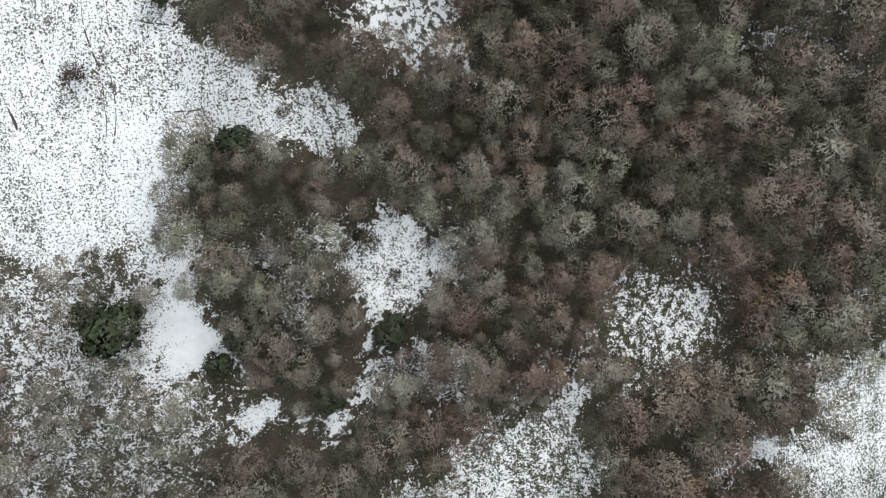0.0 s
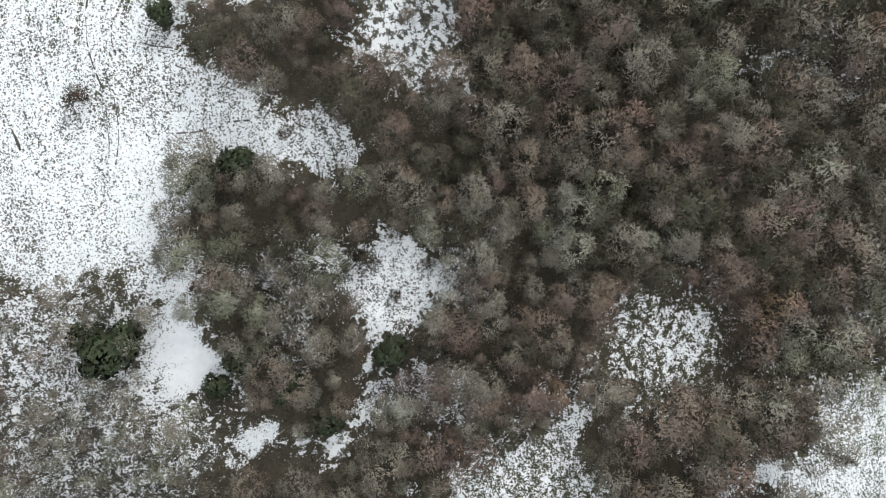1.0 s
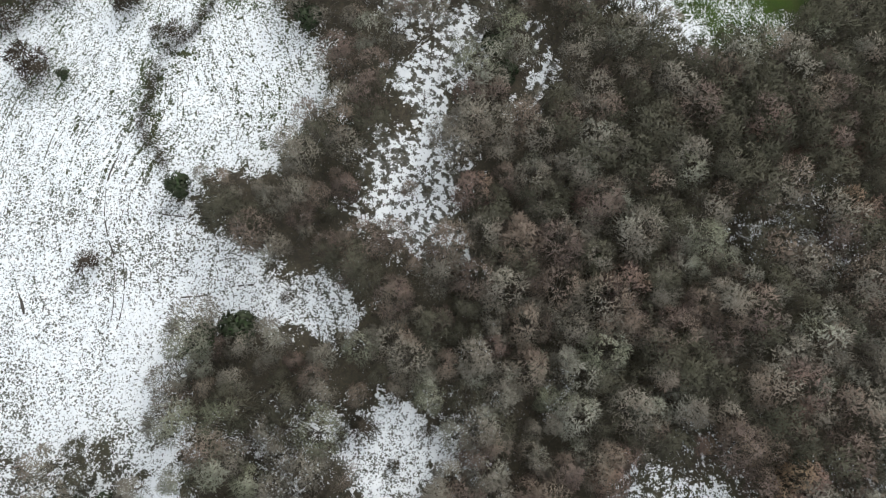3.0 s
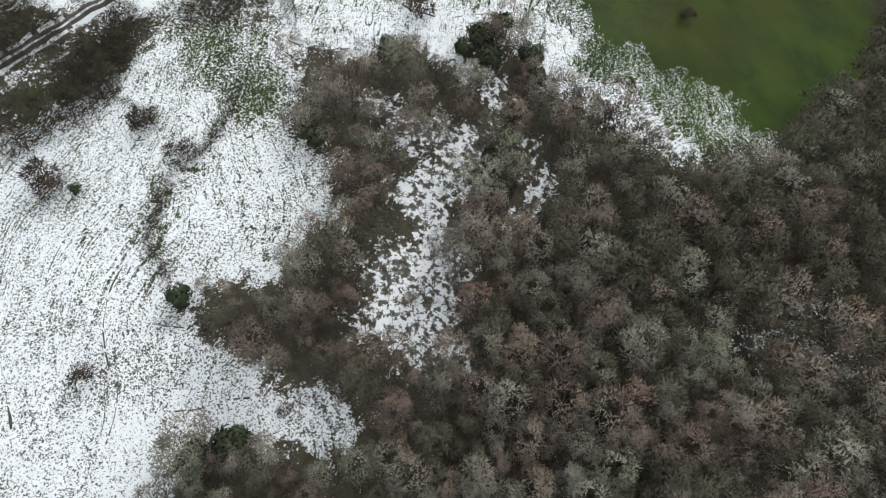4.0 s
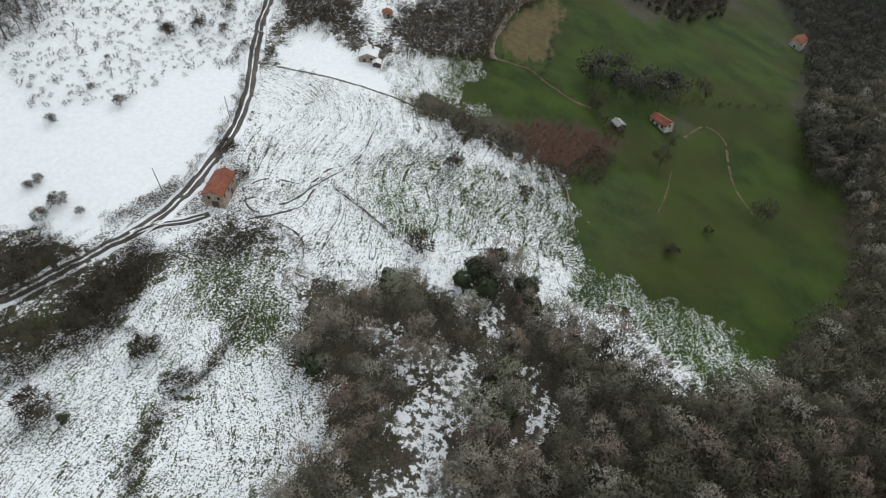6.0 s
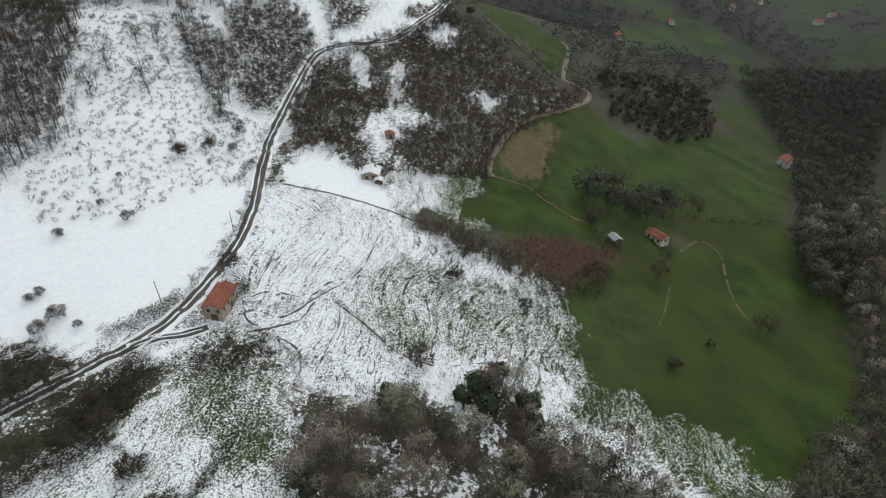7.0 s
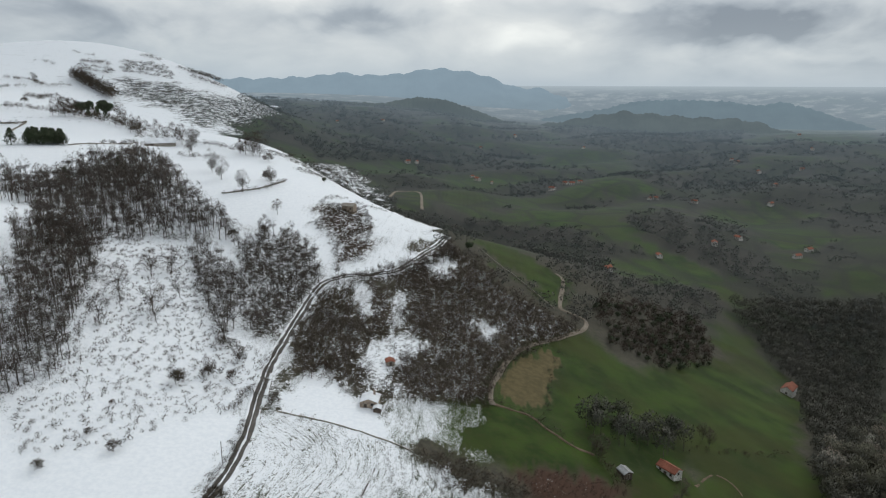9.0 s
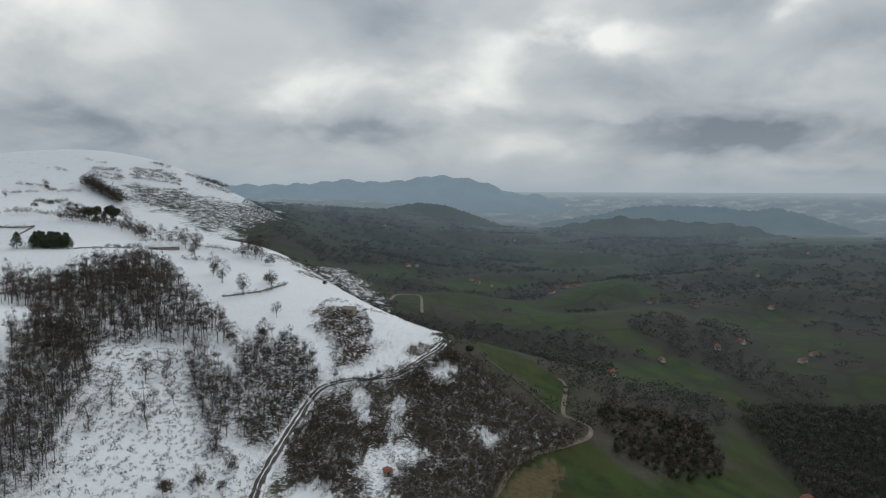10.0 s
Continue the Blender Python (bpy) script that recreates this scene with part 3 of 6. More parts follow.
SLOPE_FADE = [(37, 156), (40, 129), (51, 112), (72, 108), (83, 93), (75, 85), (53, 91), (34, 105), (31, 126)]
NEAR_HILL = [(-322, 392), (-281, 408), (-321, 577), (-253, 550), (-176, 523), (-224, 983), (-72, 442), (-37, 441), (-6, 439), (-25, 333), (-60, 301), (-103, 300), (-155, 298), (-188, 227)]
WOOD_HILL = [(-207, 440), (-173, 407), (-149, 371), (-162, 363), (-203, 363), (-224, 371), (-220, 395)]
SHED_SLOPE = [(-19, 204), (-14, 218), (1, 216), (3, 205), (-4, 190), (-16, 184)]
SHED_FADE = [(1, 216), (17, 220), (14, 208), (3, 189), (19, 187), (14, 181), (-4, 190), (3, 205)]
BARN_SLOPE = [(-54, 123), (-50, 132), (-39, 135), (-25, 143), (-25, 130), (-32, 113), (-39, 115)]
OLIVE = [(36, 138), (41, 157), (63, 173), (69, 153), (53, 119), (39, 116)]
NEAR_WOOD = [(-32, 101), (-24, 100), (-6, 106), (2, 106), (12, 118), (16, 112), (24, 103), (27, 93), (42, 89), (54, 81), (75, 85), (98, 109), (119, 128), (142, 163), (144, 204), (153, 238), (239, 319), (403, 364), (202, 5), (206, -120), (-124, -80), (-115, -3), (-48, 2), (-49, 43), (-36, 83)]
HILL_SNOW = [(-60, 190), (-58, 300), (-22, 332), (-3, 395), (-12, 425), (-38, 460), (-75, 510), (-130, 570), (-190, 640), (-260, 720), (-300, 860), (-330, 1000), (-340, 1250), (-430, 1480), (-500, 2000), (-3500, 2000), (-3500, -300), (-130, -100), (-105, 80), (-90, 100)]
WOOD_STRIP = [(-124, 316), (-102, 302), (-92, 281), (-87, 245), (-78, 227), (-89, 238), (-100, 258), (-112, 278), (-122, 300)]
VALLEY_FIELD_F = [(289, 1307), (321, 1074), (357, 1010), (280, 955), (227, 981)]
VALLEY_WOOD = [(-62, 754), (-15, 697), (48, 717), (89, 682), (160, 651), (163, 604), (139, 535), (124, 459), (167, 499), (207, 506), (229, 490), (185, 434), (145, 429), (102, 403), (85, 414), (71, 446), (68, 659), (34, 681), (-3, 696)]
VALLEY_WOOD_B = [(245, 761), (306, 742), (305, 673), (307, 610), (332, 573), (311, 521), (271, 508), (261, 542), (253, 600), (231, 635), (205, 665), (202, 726)]
VALLEY_WOOD_C = [(-240, 1152), (-178, 1445), (-88, 1595), (42, 1365), (-91, 1263), (-153, 1083), (-194, 1009)]
VALLEY_WOOD_D = [(656, 3637), (1009, 3841), (1237, 3556), (1490, 3249), (906, 1992), (678, 2019), (494, 2116)]
WOOD_MID = [(-191, 298), (-175, 302), (-158, 304), (-135, 313), (-122, 312), (-142, 305), (-154, 287), (-148, 269), (-172, 266)]
# gaps in the near wood where thin snow shows through
SPECKS = [
    [(-1.2, 6.8), (8.2, 5.8), (10.4, -0.5), (7.2, -8.8), (1.9, -8.8), (0.9, -1.5)],
    [(-35.5, 3.6), (-22.2, 1.6), (-22.3, -3.4), (-33.7, -3.3), (-36.6, -0.4)],
    [(-30, -6.3), (-22.4, -7.5), (-22.4, -16.6), (-29.2, -16.4)],
    [(43.7, 2.8), (52.6, 3.4), (52.6, -2.8), (46, -3.8)],
    [(60.2, 41.9), (78.5, 45.6), (93.7, 41.1), (93.8, 34), (81.3, 37.8), (63, 37.8)],
    [(73.1, -6.3), (93.5, -5.4), (93.1, -14.8), (80.7, -14.5)],
    [(16.7, -26.9), (29.8, -21.9), (29.8, -17.7), (22.1, -21.7)],
    [(62.5, -11.7), (70.1, -14.2), (67.1, -23), (63.4, -24)],
    [(19, 10.2), (23.4, 9.7), (23.4, 5.4), (20.1, 5.4)],
    [(-14.5, -20.9), (-4.3, -17), (12.5, -19.5), (10.3, -26.8), (-8.5, -29.3)],
    [(4, 18.3), (10.4, 16.4), (8.2, 12.1), (4, 14.2)],
    [(43.1, -30.8), (47.6, -33.1), (48.7, -38.6), (44.2, -36.3)],
    [(48.7, -37.5), (55.7, -38.9), (56.8, -48.8), (51, -45.2)]]
RIDGE_SCRUB = [(-129, 516), (-194, 983), (-155, 1006), (-113, 920), (-60, 721), (-32, 426), (-97, 758), (-81, 470), (-100, 463)]
MEADOW = [(20, 228), (97, 240), (160, 258), (150, 200), (60, 120), (38, 140), (38, 160), (26, 183), (9, 184), (-5, 202), (-3, 216)]
LANE_BRUSH = [(-58, 314), (-41, 324), (-25, 337), (-4, 365), (5, 389), (9, 374), (-7, 342), (-27, 324), (-51, 306)]
ROAD_SNOW = [(-91, 298), (-81, 296), (-81, 286), (-92, 290)]


def inside(poly, x, y):
    """Which plan points lie inside a polygon."""
    p = np.array(poly, float)
    hit = np.zeros(x.shape, bool)
    box = (x >= p[:, 0].min()) & (x <= p[:, 0].max()) & (y >= p[:, 1].min()) & (y <= p[:, 1].max())
    if not box.any():
        return hit
    xs, ys = x[box], y[box]
    h = np.zeros(xs.shape, bool)
    for (x0, y0), (x1, y1) in zip(p, np.roll(p, -1, 0)):
        if y0 != y1:
            h ^= ((ys < y0) != (ys < y1)) & (xs < (x1 - x0) * (ys - y0) / (y1 - y0) + x0)
    hit[box] = h
    return hit


def wobble(x, y, size):
    """Plan points pushed about, for uneven edges."""
    dx = np.sin(y / size * 1.9 + 2 * np.sin(x / size * 0.7)) + 0.6 * np.sin(x / size * 3.7 + y / size * 2.9)
    dy = np.sin(x / size * 2.1 + 2 * np.sin(y / size * 0.8)) + 0.6 * np.sin(y / size * 3.3 - x / size * 2.6)
    dx = dx + 0.7 * np.sin(x / size * 7.3 - y / size * 6.1)
    dy = dy + 0.7 * np.sin(y / size * 7.9 + x / size * 5.7)
    return x + dx * size * 0.25, y + dy * size * 0.25


# cover: polygon, snow, grass, rust, terraced
COVER = [
    (HILL_SNOW, 0.905, 0.15, 0.0, 0.1), (NEAR_HILL, 0.95, 0.2, 0.0, 0.2), (HILL_FLANK, 0.40, 0.15, 0.15, 0.0), (NEAR_WOOD, 0.06, 0.12, 0.15, 0.0),
    (ROAD_BANK, 0.52, 0.25, 0.1, 0.1), (WOOD_EDGE, 0.05, 0.2, 0.0, 0.0), (WOOD_ROADSIDE, 0.05, 0.2, 0.0, 0.0),
    (PASTURE, 0.63, 0.25, 0.0, 0.5), (PASTURE_LOW, 0.70, 0.25, 0.0, 0.25), (UPPER_PASTURE, 0.68, 0.7, 0.0, 0.8),
    (THIN_PATCH, 0.30, 0.8, 0.0, 0.6), (SLOPE, 0.80, 0.6, 0.0, 0.9), (SLOPE_LOW, 0.74, 0.7, 0.0, 1.0),
    (SLOPE_GREEN, 0.42, 0.9, 0.0, 1.0), (SLOPE_EDGE, 0.40, 0.95, 0.0, 0.9), (WHITE_FIELD, 1.0, 0.5, 0.0, 0.0),
    (ROUGH_SNOW, 0.925, 0.3, 0.1, 0.0), (WOOD_LEFT, 0.60, 0.1, 0.1, -0.5), (WOOD_LEFT_B, 0.66, 0.1, 0.0, -0.5), (WOOD_STRIP, 0.62, 0.1, 0.1, -0.5), (WOOD_MID, 0.62, 0.1, 0.1, -0.5),
    (WOOD_ROAD, 0.46, 0.1, 0.2, -0.5), (LANE_BRUSH, 0.25, 0.1, 0.3, 0.0), (ROAD_SNOW, 0.8, 0.2, 0.0, 0.0), (WOOD_BANK, 0.36, 0.1, 0.6, -0.6), (WOOD_SPUR, 0.15, 0.2, 0.3, 0.0),
    (SHED_FIELD, 1.0, 0.5, 0.0, 0.0), (THICKET_SNOW, 0.74, 0.2, 0.1, -0.8), (BROW_SNOW, 0.90, 0.5, 0.0, 0.7),
    (CLEAR_MID, 0.60, 0.25, 0.1, -0.4), (CLEAR_EAST, 0.37, 0.3, 0.1, 0.2), (CLEAR_SOUTH, 0.44, 0.45, 0.0, 0.2),
    (CLEAR_CORNER, 0.54, 0.6, 0.0, 0.0), (CLEAR_WEST, 0.92, 0.3, 0.0, 0.0), (CLEAR_STRIP, 0.84, 0.2, 0.0, -0.9),
    (CLEAR_SMALL, 0.90, 0.2, 0.0, 0.0), (CLEAR_NORTH, 0.53, 0.2, 0.1, -0.9), (CLEAR_TRACK, 0.8, 0.2, 0.0, -0.9),
    (CLEAR_NOOK, 0.7, 0.2, 0.0, -0.9), (WOOD_WEST_BOTTOM, 0.42, 0.1, 0.0, -0.1),
    (MEADOW, 0.0, 0.92, 0.0, 0.0), (RIDGE_SCRUB, 0.45, 0.2, 0.3, 0.0), (GREEN, 0.0, 1.0, 0.0, 0.0), (GREEN_B, 0.0, 1.0, 0.0, 0.0), (GREEN_LOW, 0.0, 1.0, 0.0, 0.0), (GREEN_MID, 0.0, 1.0, 0.0, 0.0),
    (SLOPE_FADE, 0.26, 1.0, 0.0, 0.5), (OLIVE, 0.0, 0.85, 0.0, 0.3), (GREEN_SHELF, 0.0, 1.0, 0.0, 0.0), (DRY_FIELD, 0.0, 0.8, 0.0, 1.0), (BRACKEN, 0.06, 0.1, 0.9, 0.0), (SHED_SLOPE, 0.64, 0.9, 0.0, 0.9), (SHED_FADE, 0.18, 0.9, 0.0, 0.7), (BARN_SLOPE, 0.74, 0.4, 0.0, 1.0),
    (LANE_SCRUB, 0.05, 0.2, 0.0, 0.0), (BARN_YARD, 0.36, 0.2, 0.0, 0.2), (SPUR_SNOW, 0.75, 0.2, 0.0, 0.3), (SPUR_SNOW_B, 0.75, 0.2, 0.0, 0.3),
    (SPUR_SNOW_C, 0.7, 0.2, 0.0, 0.3), (SPUR_SNOW_D, 0.6, 0.2, 0.0, 0.3), (SNOW_NOOK, 1.0, 0.3, 0.0, 0.0), (RUST_TRAIL, 0.0, 0.0, 0.8, 0.0), (SNOW_TRAIL, 0.40, 0.0, 0.3, 0.0), (DITCH, 0.12, 0.55, 0.0, 0.0),
    (VALLEY_WOOD, 0.0, 0.1, 0.1, 0.0), (VALLEY_WOOD_B, 0.0, 0.1, 0.1, 0.0), (VALLEY_WOOD_C, 0.0, 0.1, 0.1, 0.0), (VALLEY_WOOD_D, 0.0, 0.1, 0.1, 0.0),
    (VALLEY_GREEN, 0.0, 1.0, 0.0, 0.0), (VALLEY_GREEN_B, 0.0, 1.0, 0.0, 0.0), (VALLEY_GREEN_C, 0.0, 1.0, 0.0, 0.0),
    (VALLEY_GREEN_D, 0.0, 1.0, 0.0, 0.0), (VALLEY_GREEN_E, 0.0, 0.9, 0.0, 0.0), (VALLEY_FIELD, 0.0, 1.0, 0.0, 0.0),
    (VALLEY_FIELD_B, 0.0, 1.0, 0.0, 0.0), (VALLEY_FIELD_C, 0.0, 1.0, 0.0, 0.0), (VALLEY_FIELD_D, 0.0, 1.0, 0.0, 0.0),
    (VALLEY_FIELD_E, 0.0, 1.0, 0.0, 0.0), (VALLEY_FIELD_F, 0.0, 1.0, 0.0, 0.0), (PALE_YARD, 0.0, 0.3, 0.0, 0.0),
]
at_wood = [c[0] for c in COVER].index(NEAR_WOOD) + 1
COVER[at_wood:at_wood] = [(p, 0.44, 0.1, 0.15, 0.0) for p in SPECKS]



def mesh_of(name, verts, tris, material=None, smooth=False):
    """A mesh from arrays of points and triangles or quads."""
    verts, tris = np.asarray(verts, np.float32), np.asarray(tris, np.int32)
    me = bpy.data.meshes.new(name)
    k = tris.shape[1]
    me.vertices.add(len(verts))
    me.vertices.foreach_set("co", verts.ravel())
    me.loops.add(tris.size)
    me.loops.foreach_set("vertex_index", tris.ravel())
    me.polygons.add(len(tris))
    me.polygons.foreach_set("loop_start", np.arange(0, tris.size, k, dtype=np.int32))
    if smooth:
        me.polygons.foreach_set("use_smooth", np.ones(len(tris), bool))
    me.update(calc_edges=True)
    if material:
        me.materials.append(material)
    return me


def spaced(lo, hi, step, grow):
    """Grid lines that widen with the distance from nought."""
    def run(end):
        v, out = 0.0, []
        while v < end:
            v += max(step, grow * v)
            out.append(v)
        return out
    return np.array([-v for v in run(-lo)][::-1] + [0.0] + run(hi))


def build_ground():
    gx, gy = spaced(-4600, 4600, 1.0, 0.030), spaced(-900, 4600, 1.0, 0.021)
    X, Y = np.meshgrid(gx, gy)
    Z = land(X, Y) + ripple(X, Y)
    nx, ny = len(gx), len(gy)
    i = np.arange(nx * ny).reshape(ny, nx)
    quads = np.stack([i[:-1, :-1], i[:-1, 1:], i[1:, 1:], i[1:, :-1]], -1).reshape(-1, 4)
    me = mesh_of("ground", np.stack([X, Y, Z], -1).reshape(-1, 3), quads, GROUND, True)
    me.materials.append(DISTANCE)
    x, y = X.ravel(), Y.ravel()
    col = np.zeros((len(x), 4), np.float32)
    # valley: pasture broken by woods and hedges
    col[:, 1] = 0.85 - 0.75 * np.clip((valley_wood(x, y) - 0.27) / 0.1, 0, 1)
    d = np.hypot(x, y)
    rnd = np.random.RandomState(7)
    soft = 0.9 + 0.0045 * d
    base = col.copy()
    total = np.zeros_like(col)
    size = np.where(d > 350, 26.0, 6.0)
    for k in range(5):
        wx, wy = wobble(x, y, size)
        wx, wy = wx + rnd.normal(size=len(x)) * soft, wy + rnd.normal(size=len(x)) * soft
        one = base.copy()
        for poly, *vals in COVER:
            one[inside(poly, wx, wy)] = vals
        total += one
    col = (total / 5).astype(np.float32)
    at = me.attributes.new("cover", "FLOAT_COLOR", "POINT")
    at.data.foreach_set("color", col.ravel())
    # faces past 450 m take the material with haze painted in
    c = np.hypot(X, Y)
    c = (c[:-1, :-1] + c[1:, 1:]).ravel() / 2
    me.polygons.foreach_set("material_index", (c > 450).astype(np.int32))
    return tagged(new("ground", me), "snowy pasture, leaf litter and green meadow on a hillside", "ground", kind="structure")


def valley_wood(x, y):
    """How wooded the valley is: belts along the streams and hedges between fields."""
    a = np.sin(x / 61 + 1.9 * np.sin(y / 97)) * np.sin(y / 83 + 1.6 * np.sin(x / 71 + 0.6))
    b = np.sin(x / 23 + 2 * np.sin(y / 37)) * np.sin(y / 29 + 2 * np.sin(x / 41))
    c = np.sin((x + y) / 190 + 1.2 * np.sin((x - y) / 260))
    return 0.5 + 0.34 * a + 0.22 * b + 0.2 * c


build_ground()

# ---------------------------------------------------------------- trees
def frame_of(d):
    """Two directions square to each of the directions d."""
    ref = np.where(np.abs(d[:, 2:3]) < 0.9, [[0, 0, 1.0]], [[1.0, 0, 0]])
    u = np.cross(d, ref)
    u /= np.linalg.norm(u, axis=1)[:, None]
    return u, np.cross(d, u)


def slivers(p, q, width, centre):
    """Thin tapered twigs from p to q: one narrow triangle each, its broad side turned away from the crown's centre."""
    d = q - p
    d = d / np.linalg.norm(d, axis=1)[:, None]
    out = (p + q) / 2 - centre
    out = out / np.linalg.norm(out, axis=1)[:, None] + np.random.normal(size=d.shape) * 0.35
    side = np.cross(out, d)
    side = side / np.linalg.norm(side, axis=1)[:, None] * width
    verts = np.stack([p + side, p - side, q], 1).reshape(-1, 3)
    return verts, np.arange(len(verts)).reshape(-1, 3)


def limbs(p, q, r0, r1, sides=4):
    """Tapered round limbs from p to q."""
    d = q - p
    d = d / np.linalg.norm(d, axis=1)[:, None]
    u, v = frame_of(d)
    V, T, base = [], [], 0
    a = np.arange(sides) * math.tau / sides
    ring = np.cos(a)[None, :, None] * u[:, None] + np.sin(a)[None, :, None] * v[:, None]
    lo = p[:, None] + ring * np.asarray(r0).reshape(-1, 1, 1)
    hi = q[:, None] + ring * np.asarray(r1).reshape(-1, 1, 1)
    V = np.concatenate([lo, hi], 1).reshape(-1, 3)
    k = np.arange(sides)
    k2 = (k + 1) % sides
    one = np.concatenate([np.stack([k, k2, k2 + sides], 1), np.stack([k, k2 + sides, k + sides], 1)])
    T = (one[None] + (np.arange(len(p)) * 2 * sides)[:, None, None]).reshape(-1, 3)
    return V, T


def merge(*parts):
    V, T, n = [], [], 0
    for v, t in parts:
        V.append(v)
        T.append(t + n)
        n += len(v)
    return np.concatenate(V), np.concatenate(T)


def bare_tree(seed, height, radius, twigs, branches, sides=4, width=0.035, boughs=3, low=1.0, twig=0.6):
    """Trunk with limbs, and a crown of fine bare twigs, of a broadleaf tree in winter."""
    np.random.seed(seed)
    trunk_top = height * 0.42
    lean = np.random.uniform(-0.35, 0.35, 2)
    base, fork = np.array([[0, 0, -0.4]]), np.array([[lean[0], lean[1], trunk_top]])
    az = np.arange(branches) * 2.4 + np.random.rand(branches)
    out = radius * np.random.uniform(0.35, 0.85, branches)
    tip = np.stack([fork[0, 0] + np.cos(az) * out, fork[0, 1] + np.sin(az) * out,
                    height * np.random.uniform(0.62, 0.9, branches)], 1)
    start = fork + np.array([[0, 0, 1.0]]) * np.random.uniform(-0.25, 0.1, (branches, 1)) * height
    start[:, :2] *= (start[:, 2:3] / trunk_top)
    r = 0.014 * height
    wood = [limbs(base, fork, [r], [r * 0.62], sides + 1),
            limbs(start, tip, np.full(branches, r * 0.45), np.full(branches, r * 0.12), sides)]
    # boughs off the limbs
    nb = branches * boughs
    k = np.random.randint(0, branches, nb)
    f = np.random.uniform(0.35, 0.95, (nb, 1))
    s = start[k] + (tip[k] - start[k]) * f
    dirn = np.random.normal(size=(nb, 3)) * [1, 1, 0.5] + (s - fork) * [0.25, 0.25, 0] + [0, 0, 0.55]
    dirn /= np.linalg.norm(dirn, axis=1)[:, None]
    e = s + dirn * radius * np.random.uniform(0.3, 0.6, (nb, 1))
    if nb:
        wood.append(limbs(s, e, np.full(nb, r * 0.2), np.full(nb, r * 0.06), 3))
    # short fine twigs fill the rounds of a lumpy crown
    n = twigs
    bunch = 26
    d = np.random.normal(size=(bunch, 3))
    d /= np.linalg.norm(d, axis=1)[:, None]
    d[:, 2] = d[:, 2] * (1 - low) + low * (np.abs(d[:, 2]) * 1.25 - 0.35)
    c = np.array([lean[0], lean[1], height * 0.60]) + d * np.array([radius * 0.70, radius * 0.70, height * 0.31])
    c[:, :2] *= 1 - 0.35 * np.clip(d[:, 2:3], 0, 1) * (1 - low)
    size = radius * np.random.uniform(0.24, 0.42, bunch)
    k = np.random.choice(bunch, n, p=size ** 2 / (size ** 2).sum())
    e = np.random.normal(size=(n, 3)) + d[k] * 0.5 + [0, 0, 0.35]
    e /= np.linalg.norm(e, axis=1)[:, None]
    root = c[k] + e * size[k][:, None] * np.random.uniform(0.35, 0.95, (n, 1))
    way = e * 0.75 + np.random.normal(size=(n, 3)) * 0.55 + [0, 0, 0.15]
    way /= np.linalg.norm(way, axis=1)[:, None]
    q = root + way * twig * np.random.uniform(0.6, 1.5, (n, 1))
    crown = slivers(root, q, width * np.random.uniform(0.6, 1.5, (n, 1)), np.array([lean[0], lean[1], height * 0.42]))
    return merge(*wood), crown


def leafy_tree(seed, height, radius, leaves, size=0.32, cone=False):
    """Evergreen: short trunk and lumps of small dark leaves."""
    np.random.seed(seed)
    trunk = limbs(np.array([[0, 0, -0.4]]), np.array([[0, 0, height * 0.6]]), [0.03 * height], [0.012 * height], 5)
    lumps = 14
    if cone:
        f = np.linspace(0.1, 1, lumps)
        a = np.arange(lumps) * 2.4
        c = np.stack([np.cos(a) * radius * (1 - f) * 0.8, np.sin(a) * radius * (1 - f) * 0.8, height * (0.15 + 0.8 * f)], 1)
        s = radius * (0.75 - 0.5 * f)
    else:
        d = np.random.normal(size=(lumps, 3))
        d /= np.linalg.norm(d, axis=1)[:, None]
        c = d * radius * 0.6 * [1, 1, 0.7] + [0, 0, height * 0.55]
        s = radius * np.random.uniform(0.32, 0.55, lumps)
    k = np.random.randint(0, lumps, leaves)
    d = np.random.normal(size=(leaves, 3))
    d /= np.linalg.norm(d, axis=1)[:, None]
    p = c[k] + d * s[k][:, None] * np.random.uniform(0.7, 1.05, (leaves, 1))
    u, v = frame_of(d + np.random.normal(size=d.shape) * 0.4)
    w = size * np.random.uniform(0.6, 1.4, (leaves, 1))
    V = np.stack([p - u * w, p + u * w * 0.8 - v * w * 0.7, p + v * w * 1.1], 1).reshape(-1, 3)
    return trunk, (V, np.arange(len(V)).reshape(-1, 3))


def round_normals(me, verts, centre):
    """Soft shading of a crown: its twigs take the light as the round of the whole crown does."""
    n = verts - centre
    n = n / np.linalg.norm(n, axis=1)[:, None]
    me.normals_split_custom_set_from_vertices(n.astype(np.float32))


def tree_parts(name, wood, crown, leaf, label, category, group):
    """A tree thing: trunk with limbs, and crown."""
    root = tagged(new(name), label, category, group)
    a = new("trunk", mesh_of("trunk", *wood, BARK))
    me = mesh_of("crown", *crown, leaf, True)
    mid = crown[0].mean(0)
    round_normals(me, crown[0], mid - [0, 0, 0.05 * mid[2]])
    b = new("crown", me)
    a.parent = b.parent = root
    return root


